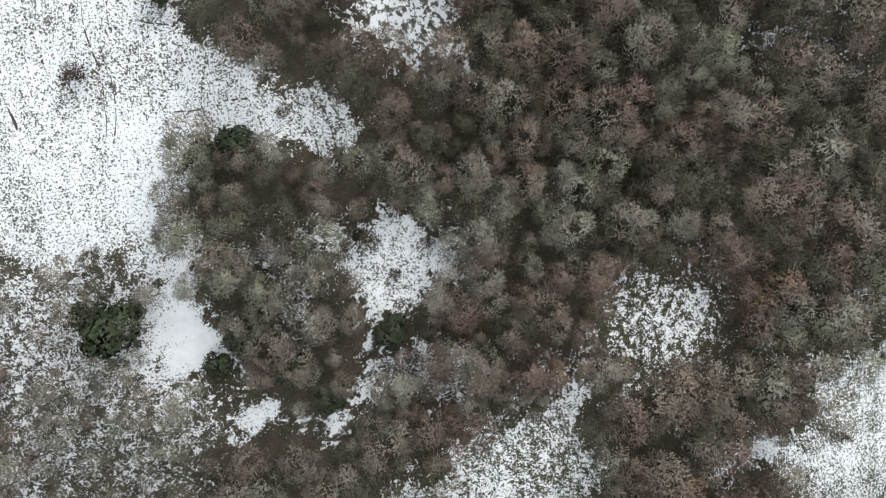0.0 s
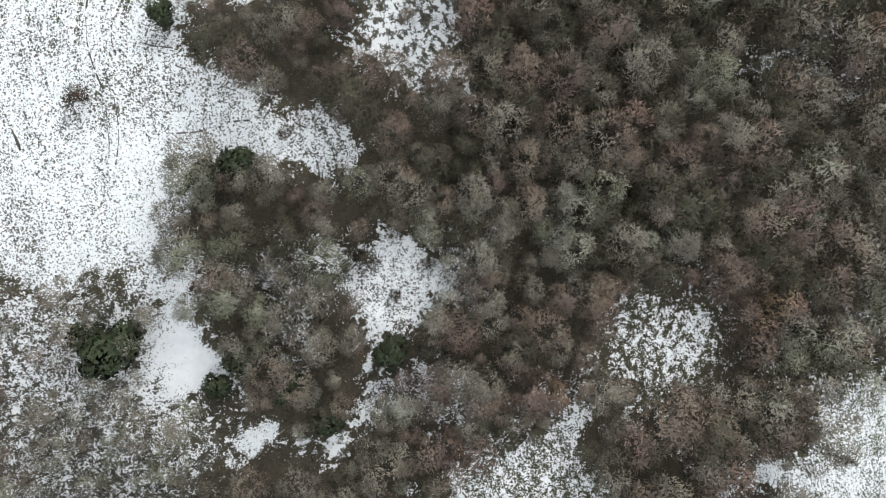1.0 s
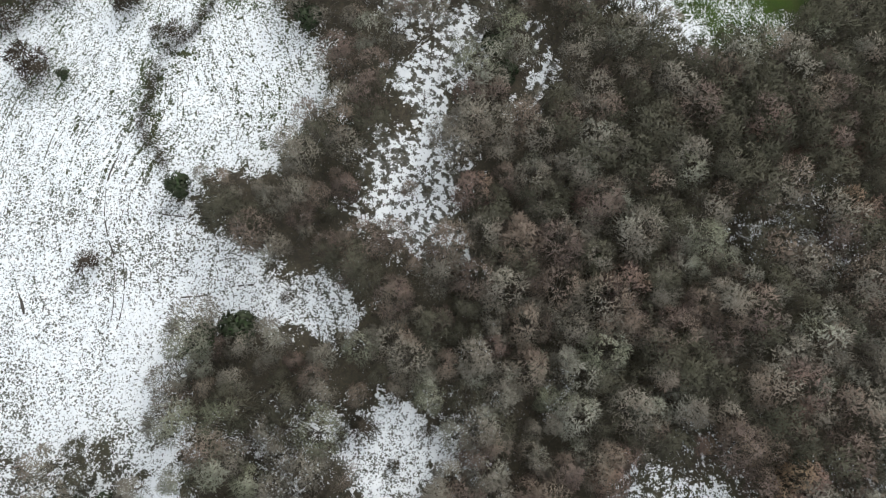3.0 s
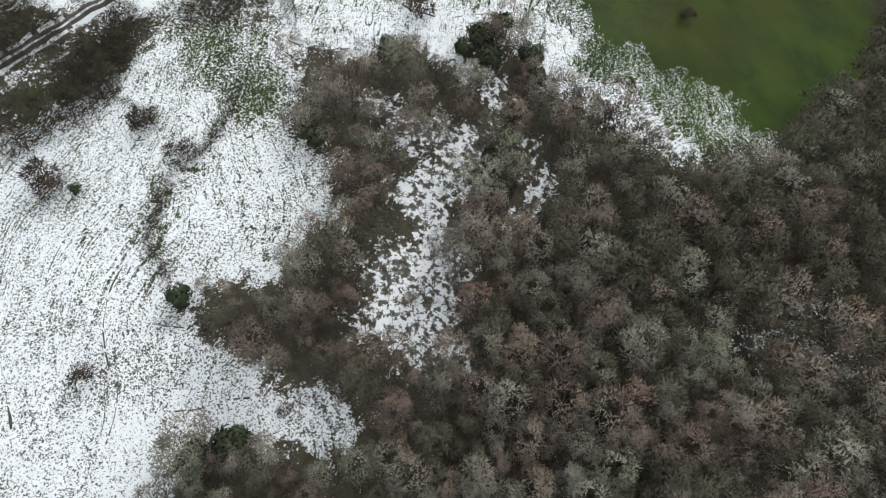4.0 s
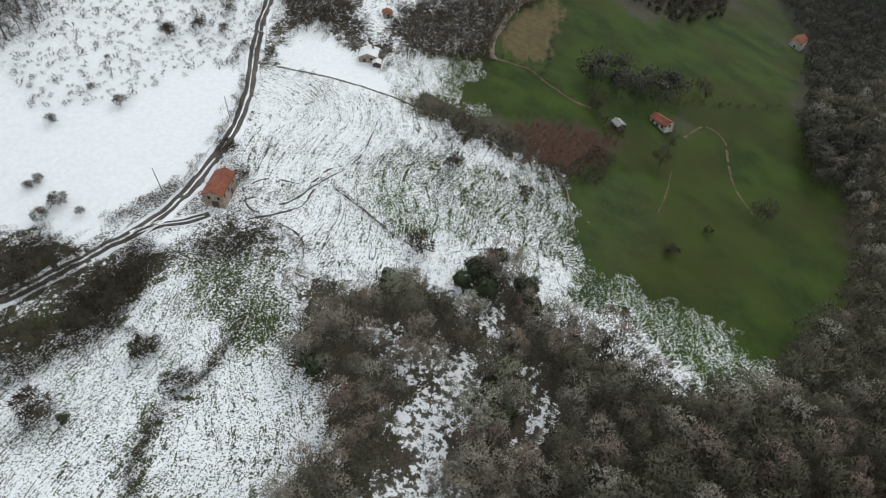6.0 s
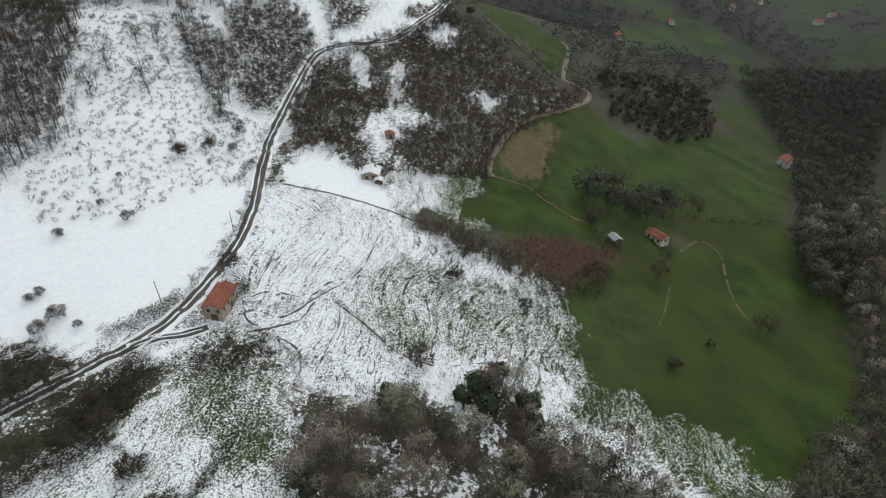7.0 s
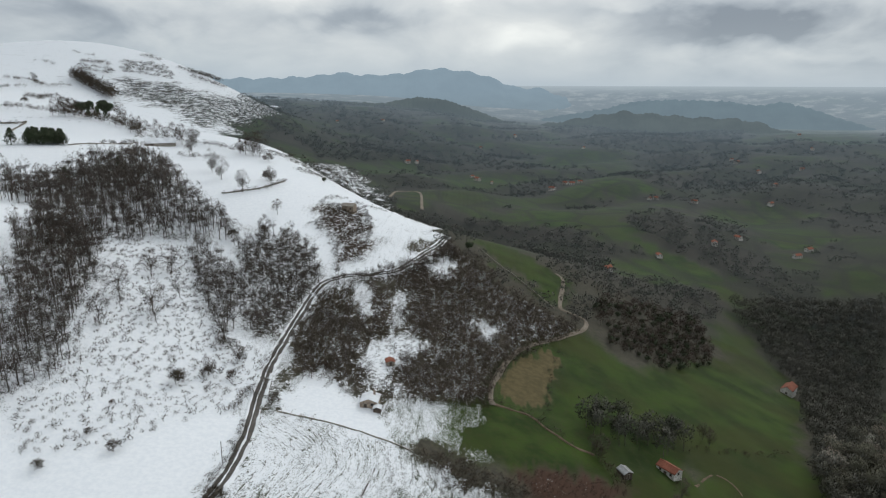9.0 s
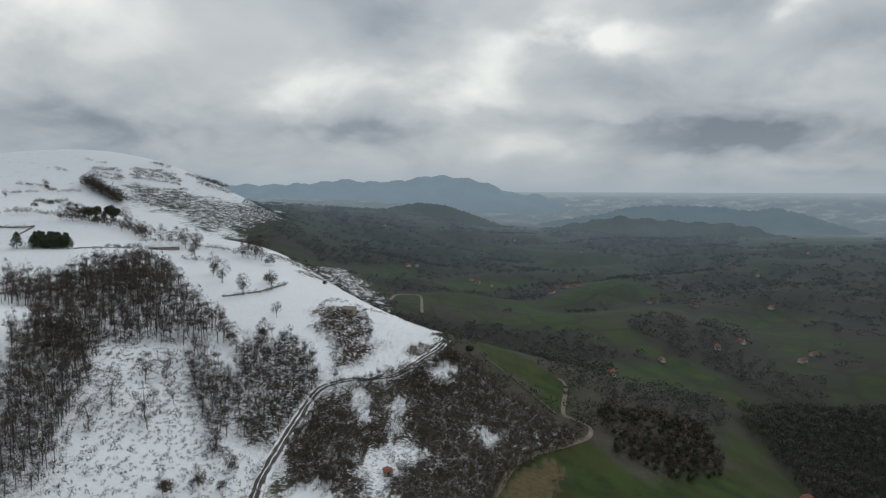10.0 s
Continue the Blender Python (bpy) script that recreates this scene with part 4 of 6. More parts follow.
def joined(name, kinds, spots, material_wood, material_crown, label, category):
    """Many trees as one thing of stuff: kinds are (wood, crown) arrays; spots are x, y, scale, turn, kind."""
    root = tagged(new(name), label, category, kind="stuff")
    zs = land(spots[:, 0], spots[:, 1]) + ripple(spots[:, 0], spots[:, 1])
    for part, which, mat in (("trunks", 0, material_wood), ("crowns", 1, material_crown)):
        if mat is None:
            continue
        V, T, C, M, n = [], [], [], [], 0
        for (x, y, s, a, k), z in zip(spots, zs):
            v, t = kinds[int(k)][which]
            c, sn = math.cos(a) * s, math.sin(a) * s
            w = np.empty((len(v), 3), np.float32)
            w[:, 0] = v[:, 0] * c - v[:, 1] * sn + x
            w[:, 1] = v[:, 0] * sn + v[:, 1] * c + y
            w[:, 2] = v[:, 2] * s + z
            V.append(w)
            T.append(t + n)
            M.append(np.repeat([[x, y, z + s * 0.93 * v[:, 2].mean()]], len(v), 0))
            C.append(np.full(len(v), (x * 7.13 + y * 3.71) % 1.0, np.float32))
            n += len(v)
        V = np.concatenate(V)
        me = mesh_of(part, V, np.concatenate(T), mat, which == 1)
        if which:
            round_normals(me, V, np.concatenate(M))
        at = me.attributes.new("tint", "FLOAT", "POINT")
        at.data.foreach_set("value", np.concatenate(C))
        ob = new(part, me)
        ob.parent = root
    return root


def scatter(poly, gap, seed, keep=1.0, avoid=()):
    """Uneven spots inside a polygon, about gap apart."""
    rng = np.random.RandomState(seed)
    p = np.array(poly, float)
    gx = np.arange(p[:, 0].min(), p[:, 0].max(), gap)
    gy = np.arange(p[:, 1].min(), p[:, 1].max(), gap * 0.87)
    X, Y = np.meshgrid(gx, gy)
    X = X + (np.arange(len(gy)) % 2)[:, None] * gap / 2
    X, Y = (X + rng.uniform(-0.36, 0.36, X.shape) * gap).ravel(), (Y + rng.uniform(-0.36, 0.36, Y.shape) * gap).ravel()
    ok = inside(poly, X, Y) & (rng.rand(len(X)) < keep) & in_sight(X, Y)
    for q in avoid:
        ok &= ~inside(q, *wobble(X, Y, 6.0))
    return X[ok], Y[ok]


OPEN = [PASTURE, PASTURE_LOW, UPPER_PASTURE, SLOPE, SLOPE_LOW, CLEAR_MID, CLEAR_EAST, CLEAR_SOUTH, CLEAR_CORNER, CLEAR_WEST,
        CLEAR_STRIP, CLEAR_SMALL, CLEAR_TRACK, CLEAR_NOOK, GREEN, GREEN_LOW, WOOD_WEST_BOTTOM]
rng = np.random.RandomState(11)


def spots_of(x, y, lo, hi, kinds, rng=rng):
    return np.stack([x, y, rng.uniform(lo, hi, len(x)), rng.uniform(0, math.tau, len(x)), rng.randint(0, kinds, len(x))], 1)


FINE = [bare_tree(20 + i, 8.2 + 0.5 * i, 3.2 + 0.14 * i, 1400, 7, 4, 0.053, 3, 1.0, 0.52) for i in range(6)]
AIRY = [bare_tree(30 + i, 8.6 + 0.5 * i, 3.0 + 0.12 * i, 950, 9, 4, 0.034, 3, 0.0, 0.8) for i in range(4)]
MEDIUM = [bare_tree(70 + i, 8.2 + 0.5 * i, 3.2 + 0.14 * i, 860, 2, 3, 0.070, 0, 1.0, 0.48) for i in range(6)]
BROAD = [bare_tree(76 + i, 8.6 + 0.5 * i, 3.4 + 0.14 * i, 430, 1, 3, 0.095, 0, 1.0, 0.55) for i in range(4)]
COARSE = [bare_tree(40 + i, 9.0, 3.4, 210, 1, 3, 0.14, 0, 0.8, 0.85) for i in range(6)]
THIN = [bare_tree(50 + i, 10.0, 2.9, 240, 3, 3, 0.065, 0, 0.2, 0.7) for i in range(5)]
TALL = [bare_tree(150 + i, 15.0, 3.0, 330, 5, 3, 0.072, 1, 0.35, 0.9) for i in range(5)]
DISTANT = [bare_tree(60 + i, 5.6, 4.4, 30, 1, 3, 0.66, 0, 0.9, 0.9) for i in range(4)]
EVERGREEN = [leafy_tree(80 + i, 7.0, 2.9, 1900, 0.25) for i in range(3)]
PINE = [leafy_tree(84 + i, 7.0, 3.2, 260, 0.5) for i in range(3)]
UNDER = [bare_tree(110 + i, 2.4, 1.7, 42, 1, 3, 0.075, 0, 0.6, 0.5) for i in range(3)]
TUFT = [bare_tree(97 + i, 0.7, 0.7, 26, 1, 3, 0.05, 0, 0.8, 0.35) for i in range(3)]
SCRUB = [bare_tree(90 + i, 2.2, 1.6, 64, 1, 3, 0.075, 0, 0.5, 0.5) for i in range(4)]


def in_sight(x, y):
    """The part of the plan that the camera can ever look at."""
    return (y > -62) & (np.abs(x) < 0.73 * np.hypot(125, y) + 6)


def smooth_line(pts, step):
    """Points about step apart along a rounded line."""
    p = [Vector(q) for q in pts]
    p = [p[0] * 2 - p[1]] + p + [p[-1] * 2 - p[-2]]
    out = []
    for a, b, c, d in zip(p, p[1:], p[2:], p[3:]):
        n = max(2, int((c - b).length / step))
        for i in range(n):
            t = i / n
            out.append(0.5 * ((2 * b) + (c - a) * t + (2 * a - 5 * b + 4 * c - d) * t * t + (3 * b - a - 3 * c + d) * t ** 3))
    out.append(p[-2])
    return np.array([(v.x, v.y) for v in out])


# near wood: the trees round the middle are things, the rest stuff
x1, y1 = scatter(NEAR_WOOD, 4.65, 3, 0.97, OPEN + [CLEAR_NORTH])
x2, y2 = scatter(CLEAR_NORTH, 4.6, 4, 0.11)
x3, y3 = scatter(WOOD_WEST_BOTTOM, 4.8, 5, 0.75, [CLEAR_WEST, CLEAR_SMALL])
near = spots_of(np.concatenate([x1, x2, x3]), np.concatenate([y1, y2, y3]), 0.58, 1.4, 6)
near = near[in_sight(near[:, 0], near[:, 1])]
near[:, 2] *= np.clip(0.96 + near[:, 0] / 220, 0.9, 1.15)
# narrow lanes of snow stay open to the sky
for q in (CLEAR_STRIP, CLEAR_TRACK, CLEAR_SMALL, CLEAR_WEST, CLEAR_NOOK):
    edge = smooth_line(q + q[:1], 0.8)
    gap = np.hypot(near[:, None, 0] - edge[None, :, 0], near[:, None, 1] - edge[None, :, 1]).min(1)
    near = near[gap > 2.1 * near[:, 2]]
key = np.hypot(near[:, 0] * 0.75, near[:, 1] - 12)
near = near[np.argsort(key)]
singles = [tree_parts("bare_tree", *FINE[i], TWIG, "leafless broadleaf tree with grey-brown twigs in a snowy wood", "tree", "trees of the near wood")
           for i in range(6)]
singles += [tree_parts("ivy_tree", *FINE[i], IVY, "leafless tree grown over with olive green ivy", "tree", "trees of the near wood")
            for i in (1, 3, 4)]
near[:300, 4] = np.where(np.random.RandomState(3).rand(300) < 0.2, np.random.RandomState(4).randint(6, 9, 300), near[:300, 4])
for i, (x, y, s, a, k) in enumerate(near[:300]):
    m = pose(x, y, ground_z(x, y), 0, 0, math.degrees(a)) @ Matrix.Scale(s, 4)
    ob = singles[int(k)]
    if i < 9:
        ob = singles[i]
        ob.matrix_basis = m
    else:
        copied = copy_thing(ob, pose(x, y, ground_z(x, y), 0, 0, math.degrees(a)))
        copied.scale = (s, s, s)
rest = near[300:].copy()
ivy = rng.rand(len(rest)) < 0.15 + 0.6 * np.clip((rest[:, 0] - 15) / 30, 0, 1) * np.clip((rest[:, 1] - 20) / 25, 0, 1)
off = np.hypot(rest[:, 0], rest[:, 1]) > 150
rest[off, 4] %= len(BROAD)
joined("ivy_wood", BROAD, rest[ivy & off], BARK, IVY, "ivy-grown olive green trees along a wooded valley", "wood")
joined("wood", BROAD, rest[~ivy & off], BARK, TWIG, "leafless grey-brown wood below the meadow", "wood")
ivy, rest = ivy[~off], rest[~off]
joined("ivy_wood", MEDIUM, rest[ivy], BARK, IVY, "ivy-grown olive green trees scattered in a leafless wood", "wood")
joined("wood", MEDIUM, rest[~ivy], BARK, TWIG, "dense leafless wood with grey-brown crowns on a slope", "wood")


def wood(polys, gap, seed, kinds, lo, hi, label, keep=1.0, avoid=(), twigs=None):
    xs, ys = zip(*[scatter(p, gap, seed + i, keep, avoid) for i, p in enumerate(polys)])
    sp = spots_of(np.concatenate(xs), np.concatenate(ys), lo, hi, len(kinds))
    return joined("wood", kinds, sp, BARK, twigs or TWIG, label, "wood")


SPUR_OPEN = [THICKET_SNOW, SPUR_SNOW, SPUR_SNOW_B, SPUR_SNOW_C, SPUR_SNOW_D]
wood([WOOD_LEFT, WOOD_LEFT_B, WOOD_HILL, WOOD_MID], 4.0, 21, TALL, 0.5, 1.05, "leafless beech wood on a snowy hillside", 0.95, (), BEECH)
wood([WOOD_ROAD, WOOD_STRIP, LANE_BRUSH], 4.0, 23, TALL, 0.35, 0.75, "leafless trees beside the snowy track", 0.9, (), BEECH)
wood([WOOD_SPUR], 4.0, 25, THIN, 0.35, 0.9, "thicket of leafless trees and scrub on a spur", 0.85, SPUR_OPEN, DARKTWIG)
wood([WOOD_VALLEY, WOOD_HEDGE], 6.0, 27, COARSE, 0.85, 1.5, "dark leafless wood in the valley", 0.98, (), VALLEYTWIG)
wood([WOOD_EDGE, WOOD_ROADSIDE, LANE_SCRUB], 2.6, 28, THIN, 0.25, 0.5, "leafless scrubby trees along a field edge", 0.9, (), SHRUB)
wood([WOOD_BUSH, WOOD_EDGE, WOOD_ROADSIDE, WOOD_BARN, LANE_SCRUB], 1.9, 29, SCRUB, 0.5, 1.3, "dark leafless scrub along field edges", 0.85, (), SHRUB)
wood([ROUGH_SNOW], 2.2, 45, TUFT, 1.0, 2.1, "dead bracken tufts poking through snow", 0.55, (), SHRUB)
wood([NEAR_WOOD], 3.3, 51, UNDER, 0.6, 1.3, "brown leafless underwood between the trees", 0.8, OPEN + [CLEAR_NORTH], BEECH)
wood([BRACKEN], 1.7, 49, SCRUB, 0.25, 0.5, "dead rust-brown bracken below a wall", 0.8, (), RUST)
wood([WOOD_BANK], 2.0, 47, SCRUB, 0.5, 1.2, "dark bramble scrub on a snowy brow", 0.8, (), SHRUB)
wood([WOOD_SPUR, WOOD_ROAD, WOOD_STRIP, WOOD_LEFT, WOOD_MID, LANE_BRUSH], 2.7, 39, SCRUB, 0.6, 1.5, "dark leafless underwood on the slopes", 0.8, SPUR_OPEN, SHRUB)


# twigs of the far trees, with haze painted in as emission
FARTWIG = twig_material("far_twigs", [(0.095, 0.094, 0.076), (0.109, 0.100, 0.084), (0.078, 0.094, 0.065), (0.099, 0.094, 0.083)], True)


def far_woods():
    r = np.random.RandomState(5)
    n = 150000
    d = 330 + 2300 * r.rand(n) ** 1.1
    a = np.radians(r.uniform(-40, 44, n))
    x, y = d * np.sin(a), d * np.cos(a)
    dense = np.zeros(n, bool)
    for q in (VALLEY_WOOD, VALLEY_WOOD_B, VALLEY_WOOD_C, VALLEY_WOOD_D):
        dense |= inside(q, x, y)
    ok = ((valley_wood(x, y) > 0.45) & (r.rand(n) < 0.5)) | (dense & (r.rand(n) < 0.9))
    for q in (HILL_SNOW, GREEN, GREEN_MID, GREEN_SHELF, WOOD_VALLEY, WOOD_SPUR, WOOD_PINE, HILL_FLANK, VALLEY_GREEN,
              VALLEY_GREEN_B, VALLEY_GREEN_C, VALLEY_GREEN_D, VALLEY_GREEN_E, VALLEY_FIELD, VALLEY_FIELD_B, VALLEY_FIELD_C,
              VALLEY_FIELD_D, VALLEY_FIELD_E, VALLEY_FIELD_F):
        ok &= ~inside(q, x, y)
    x, y, d = x[ok], y[ok], d[ok]
    sp = spots_of(x, y, 0.8, 1.3, 4, r)
    sp[:, 2] *= 0.6 + d / 2000
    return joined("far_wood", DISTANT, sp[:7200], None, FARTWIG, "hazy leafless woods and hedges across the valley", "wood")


far_woods()
px, py = scatter(WOOD_PINE, 5.4, 33, 0.5)
joined("pine_wood", PINE, spots_of(px, py, 0.4, 0.85, 3), BARK, LEAF, "dark green evergreens scattered in a wood", "wood")
wood([WOOD_PINE], 5.2, 35, COARSE, 0.5, 0.95, "dark mixed wood below the gravel lane", 0.75, (), DARKTWIG)
fx, fy = scatter(HILL_FOOT, 9.0, 37, 0.7)
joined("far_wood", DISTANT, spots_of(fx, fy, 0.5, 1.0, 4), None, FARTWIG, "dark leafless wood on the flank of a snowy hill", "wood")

# ---------------------------------------------------------------- lanes, paths and walls
LANE = [(-97.4, 92.4), (-92.3, 95.7), (-84.1, 103.0), (-75.5, 111.4), (-69.4, 119.1), (-64.9, 129.6), (-61.8, 142.9), (-59.6, 156.8), (-60.0, 175.8), (-63.2, 202.3), (-65.4, 224.9), (-65.5, 245.6), (-64.2, 276.0), (-60.6, 304.8), (-52.0, 317.7), (-41.5, 324.4), (-27.7, 333.3), (-19.5, 346.6), (-12.3, 362.3), (-2.9, 384.1), (3.2, 410.3)]
BARN_DRIVE = [(-73.9, 112.4), (-68.3, 116.1), (-61.2, 118.5), (-57.7, 120.8)]
VALLEY_LANE = [(18.9, 221.1), (18.7, 232.4), (23.2, 249.1), (32.7, 272.7), (45.4, 290.2), (62.7, 310.3), (77.7, 331.9), (79.4, 344.3), (69.0, 345.3), (66.9, 350.5), (76.9, 396.2), (74.5, 406.4)]
BANK_PATH = [(19.5, 222.6), (32.2, 220.3), (39.0, 213.1), (45.8, 207.2), (54.0, 204.7)]
FIELD_PATH = [(91.0, 204.6), (103.8, 217.5), (110.3, 210.5), (105.6, 191.9), (104.0, 177.9), (106.0, 166.0)]
SHORT_PATH = [(79.2, 178.9), (72.9, 164.1), (67.1, 152.5)]
FAR_LANE = [(-64.0, 766.3), (-59.8, 850.8), (-32.1, 853.5), (-23.9, 718.6)]
FIELD_WALL = [(-54.7, 194.5), (-43.0, 192.9), (-31.3, 190.4), (-17.6, 185.6), (-9.9, 181.5)]
EDGE_WALL = [(35.4, 161.6), (37.2, 151.1), (37.0, 140.8), (36.8, 133.6)]
HILL_WALL = [(-127.6, 370.8), (-118.8, 379.4), (-109.2, 393.6), (-102.3, 415.0)]
RIDGE_WALL = [(-249.0, 433.4), (-246.2, 471.8), (-237.0, 505.2)]
PEN_WALL = [(-406.5, 591.9), (-382.0, 586.1), (-373.2, 588.5), (-369.3, 558.5)]
CART_RUTS = [(-57.7, 49.5), (-59.2, 43.4), (-58.3, 34.9), (-56.1, 28.9), (-55.4, 21.2), (-55.9, 16.5)]
SPUR_WALL = [(23.4, 400.9), (32.7, 383.2), (44.7, 368.0), (61.8, 342.5)]


def ribbon(line, offset, width, lift, ragged=0.0, seed=1, gaps=0.0, edge=0.35):
    """A strip along a line, lying on the ground, with worn edges and rounded shoulders."""
    r = np.random.RandomState(seed)
    d = np.gradient(line, axis=0)
    d /= np.linalg.norm(d, axis=1)[:, None]
    side = np.stack([-d[:, 1], d[:, 0]], 1)
    m = len(line)
    wav = lambda: np.convolve(r.normal(size=m + 8), np.ones(5) / 5, "same")[4:m + 4] * ragged
    lo, hi = offset - width / 2 + wav(), offset + width / 2 + wav()
    V = []
    for f, drop in ((0.0, edge), (0.12, 0.0), (0.5, -0.02), (0.88, 0.0), (1.0, edge)):
        q = line + side * (lo + (hi - lo) * f)[:, None]
        V.append(np.column_stack([q, land(q[:, 0], q[:, 1]) + ripple(q[:, 0], q[:, 1]) + lift - drop]))
    V = np.stack(V, 1).reshape(-1, 3)
    i = np.arange(m - 1)[:, None] * 5 + np.arange(4)[None]
    if gaps:
        i = i[np.convolve(r.rand(m - 1), np.ones(4) / 4, "same") > gaps]
    q = np.stack([i, i + 1, i + 6, i + 5], -1).reshape(-1, 4)
    return V, q


def part(name, me, parent, label=""):
    ob = new(name, me)
    ob.parent = parent
    return tagged(ob, label)


def lane(name, pts, width, material, label, ruts=True, lift=0.16, seed=3):
    line = smooth_line(pts, 1.2)
    root = tagged(new(name), label, "lane", kind="structure")
    part("surface", mesh_of("surface", *ribbon(line, 0, width, lift, min(0.25, width * 0.3), seed, 0.0, min(0.35, lift + 0.1)), material, True), root)
    if ruts:
        part("snow_crown", mesh_of("snow_crown", *ribbon(line, 0, width * 0.17, lift + 0.06, 0.30, seed + 1, 0.27), SNOW, True), root)
        part("snow_verge", mesh_of("snow_verge", *ribbon(line, width * 0.53, width * 0.3, lift + 0.07, 0.5, seed + 2, 0.34), SNOW, True), root)
        part("snow_verge", mesh_of("snow_verge", *ribbon(line, -width * 0.53, width * 0.3, lift + 0.07, 0.5, seed + 3, 0.34), SNOW, True), root)
    return root


lane("lane", LANE, 3.7, MUD, "wet farm lane with two dark ruts in snow")
lane("barn_drive", BARN_DRIVE, 2.6, MUD, "short muddy drive to the barn in snow", seed=9)
lane("valley_lane", VALLEY_LANE, 2.6, GRAVEL, "pale gravel lane winding round a wooded spur", False, 0.3, 12)
lane("bank_path", BANK_PATH, 1.6, EARTH, "worn earth path along a meadow bank", False, 0.2, 14)
lane("field_path", FIELD_PATH, 1.0, EARTH, "trodden earth path across a green meadow", False, 0.07, 15)
lane("short_path", SHORT_PATH, 0.55, EARTH, "short trodden path in the green meadow", False, 0.07, 16)
lane("far_lane", FAR_LANE, 3.5, GRAVEL, "pale lane on a green hill in the valley", False, 0.6, 17)
ruts = tagged(new("cart_ruts"), "pair of dark cart ruts in a snowy pasture", "track", kind="structure")
for k, off in enumerate((-0.75, 0.75)):
    part("rut", mesh_of("rut", *ribbon(smooth_line(CART_RUTS, 0.7), off, 0.17, 0.10, 0.16, 20 + k, 0.46), MUD, True), ruts)


# paths trodden by cattle: line, width
TRAILS = [
    ([(-52.6, 130.2), (-46.6, 136.6), (-36.4, 136.0), (-31.3, 143.1), (-22.6, 148.3)], 0.55),
    ([(-52.7, 123.8), (-48.1, 128.7), (-40.8, 127.3), (-33.5, 136.5)], 0.6),
    ([(-50.5, 119.7), (-42.8, 122.7), (-36.5, 126.8), (-34.0, 134.3)], 0.6),
    ([(-48.7, 117.2), (-40.8, 118.9), (-35.0, 115.8), (-33.1, 107.5), (-34.5, 103.6)], 0.5),
    ([(-29.8, 136.1), (-21.0, 128.4), (-11.9, 119.4), (-7.6, 117.0)], 0.55),
    ([(-33.5, 136.5), (-25.6, 146.7), (-21.8, 158.1), (-20.2, 170.2)], 0.5),
    ([(-52.3, 132.3), (-48.7, 124.3), (-41.2, 120.9), (-38.7, 113.5)], 0.5),
    ([(-30.0, 108.8), (-27.9, 118.9), (-27.1, 131.9)], 0.35),
    ([(-7.6, 117.0), (-0.5, 115.3), (6.6, 117.9), (15.6, 120.8)], 0.35),
    ([(-71.6, 88.1), (-69.0, 95.3), (-63.5, 102.2), (-60.0, 109.2)], 0.45),
    ([(-34.5, 103.6), (-27.9, 101.7), (-19.0, 103.8)], 0.4),
    ([(-47.0, 22.6), (-41.6, 23.3), (-37.9, 24.8), (-32.4, 25.3), (-27.8, 23.8)], 0.3),
    ([(-50.5, 37.7), (-45.9, 37.3), (-41.9, 36.6)], 0.3),
    ([(-46.0, 34.6), (-38.7, 31.5), (-34.2, 29.8)], 0.22),
    ([(-72.3, 23.7), (-70.4, 19.3)], 0.45),
    ([(-28.7, 26.7), (-24.0, 24.5), (-19.1, 22.6)], 0.25),
    ([(-66.9, 25.1), (-67.5, 20.4), (-66.5, 16.6)], 0.3)]
for k, (pts, wide) in enumerate(TRAILS):
    trail = tagged(new("cattle_trail"), "dark muddy cattle trail trodden through thin snow", "trail", kind="structure")
    part("mud", mesh_of("mud", *ribbon(smooth_line(pts, 0.5), 0, wide * 0.75, 0.09, wide * 0.5, 60 + k, 0.50 if wide < 0.4 else 0.38, 0.12), MUD, True), trail)


def stone_wall(pts, height, thick, label, seed, snow=False):
    """A dry stone wall of single rough stones in courses, heaped and uneven."""
    r = np.random.RandomState(seed)
    line = smooth_line(pts, 0.7)
    d = np.gradient(line, axis=0)
    V, T, n = [], [], 0
    cube = np.array([(x, y, z) for z in (-1, 1) for y in (-1, 1) for x in (-1, 1)], float)
    quad = np.array([(0, 2, 3, 1), (4, 5, 7, 6), (0, 1, 5, 4), (2, 6, 7, 3), (0, 4, 6, 2), (1, 3, 7, 5)])
    zs = land(line[:, 0], line[:, 1]) + ripple(line[:, 0], line[:, 1])
    for (x, y), (dx, dy), z in zip(line, d, zs):
        a = math.atan2(dy, dx) + r.uniform(-0.2, 0.2)
        for c in range(2):
            if r.rand() < 0.1:
                continue
            s = np.array([0.36, thick / 2, height / 4]) * r.uniform(0.8, 1.2, 3)
            b = cube * s * r.uniform(0.8, 1.0, (8, 3))
            ca, sa = math.cos(a), math.sin(a)
            V.append(np.stack([b[:, 0] * ca - b[:, 1] * sa + x, b[:, 0] * sa + b[:, 1] * ca + y, b[:, 2] + z - 0.05 + height * (0.25 + 0.5 * c)], 1))
            T.append(quad + n)
            n += 8
    root = tagged(new("field_wall"), label, "wall", kind="structure")
    part("stones", mesh_of("stones", np.concatenate(V), np.concatenate(T), STONE), root)
    return root


stone_wall(FIELD_WALL, 0.45, 0.36, "low dark dry stone wall between snowy fields", 41)
stone_wall(EDGE_WALL, 0.45, 0.36, "low dry stone wall at a meadow edge", 42)
stone_wall(HILL_WALL, 0.8, 0.5, "dry stone wall across a snowy hill field", 43)
stone_wall(RIDGE_WALL, 0.8, 0.6, "dry stone wall across a snowy ridge", 44)
stone_wall(PEN_WALL, 1.4, 0.9, "dry stone wall of a snowy fold", 45)
stone_wall(SPUR_WALL, 0.7, 0.5, "low stone wall down a wooded spur", 46)


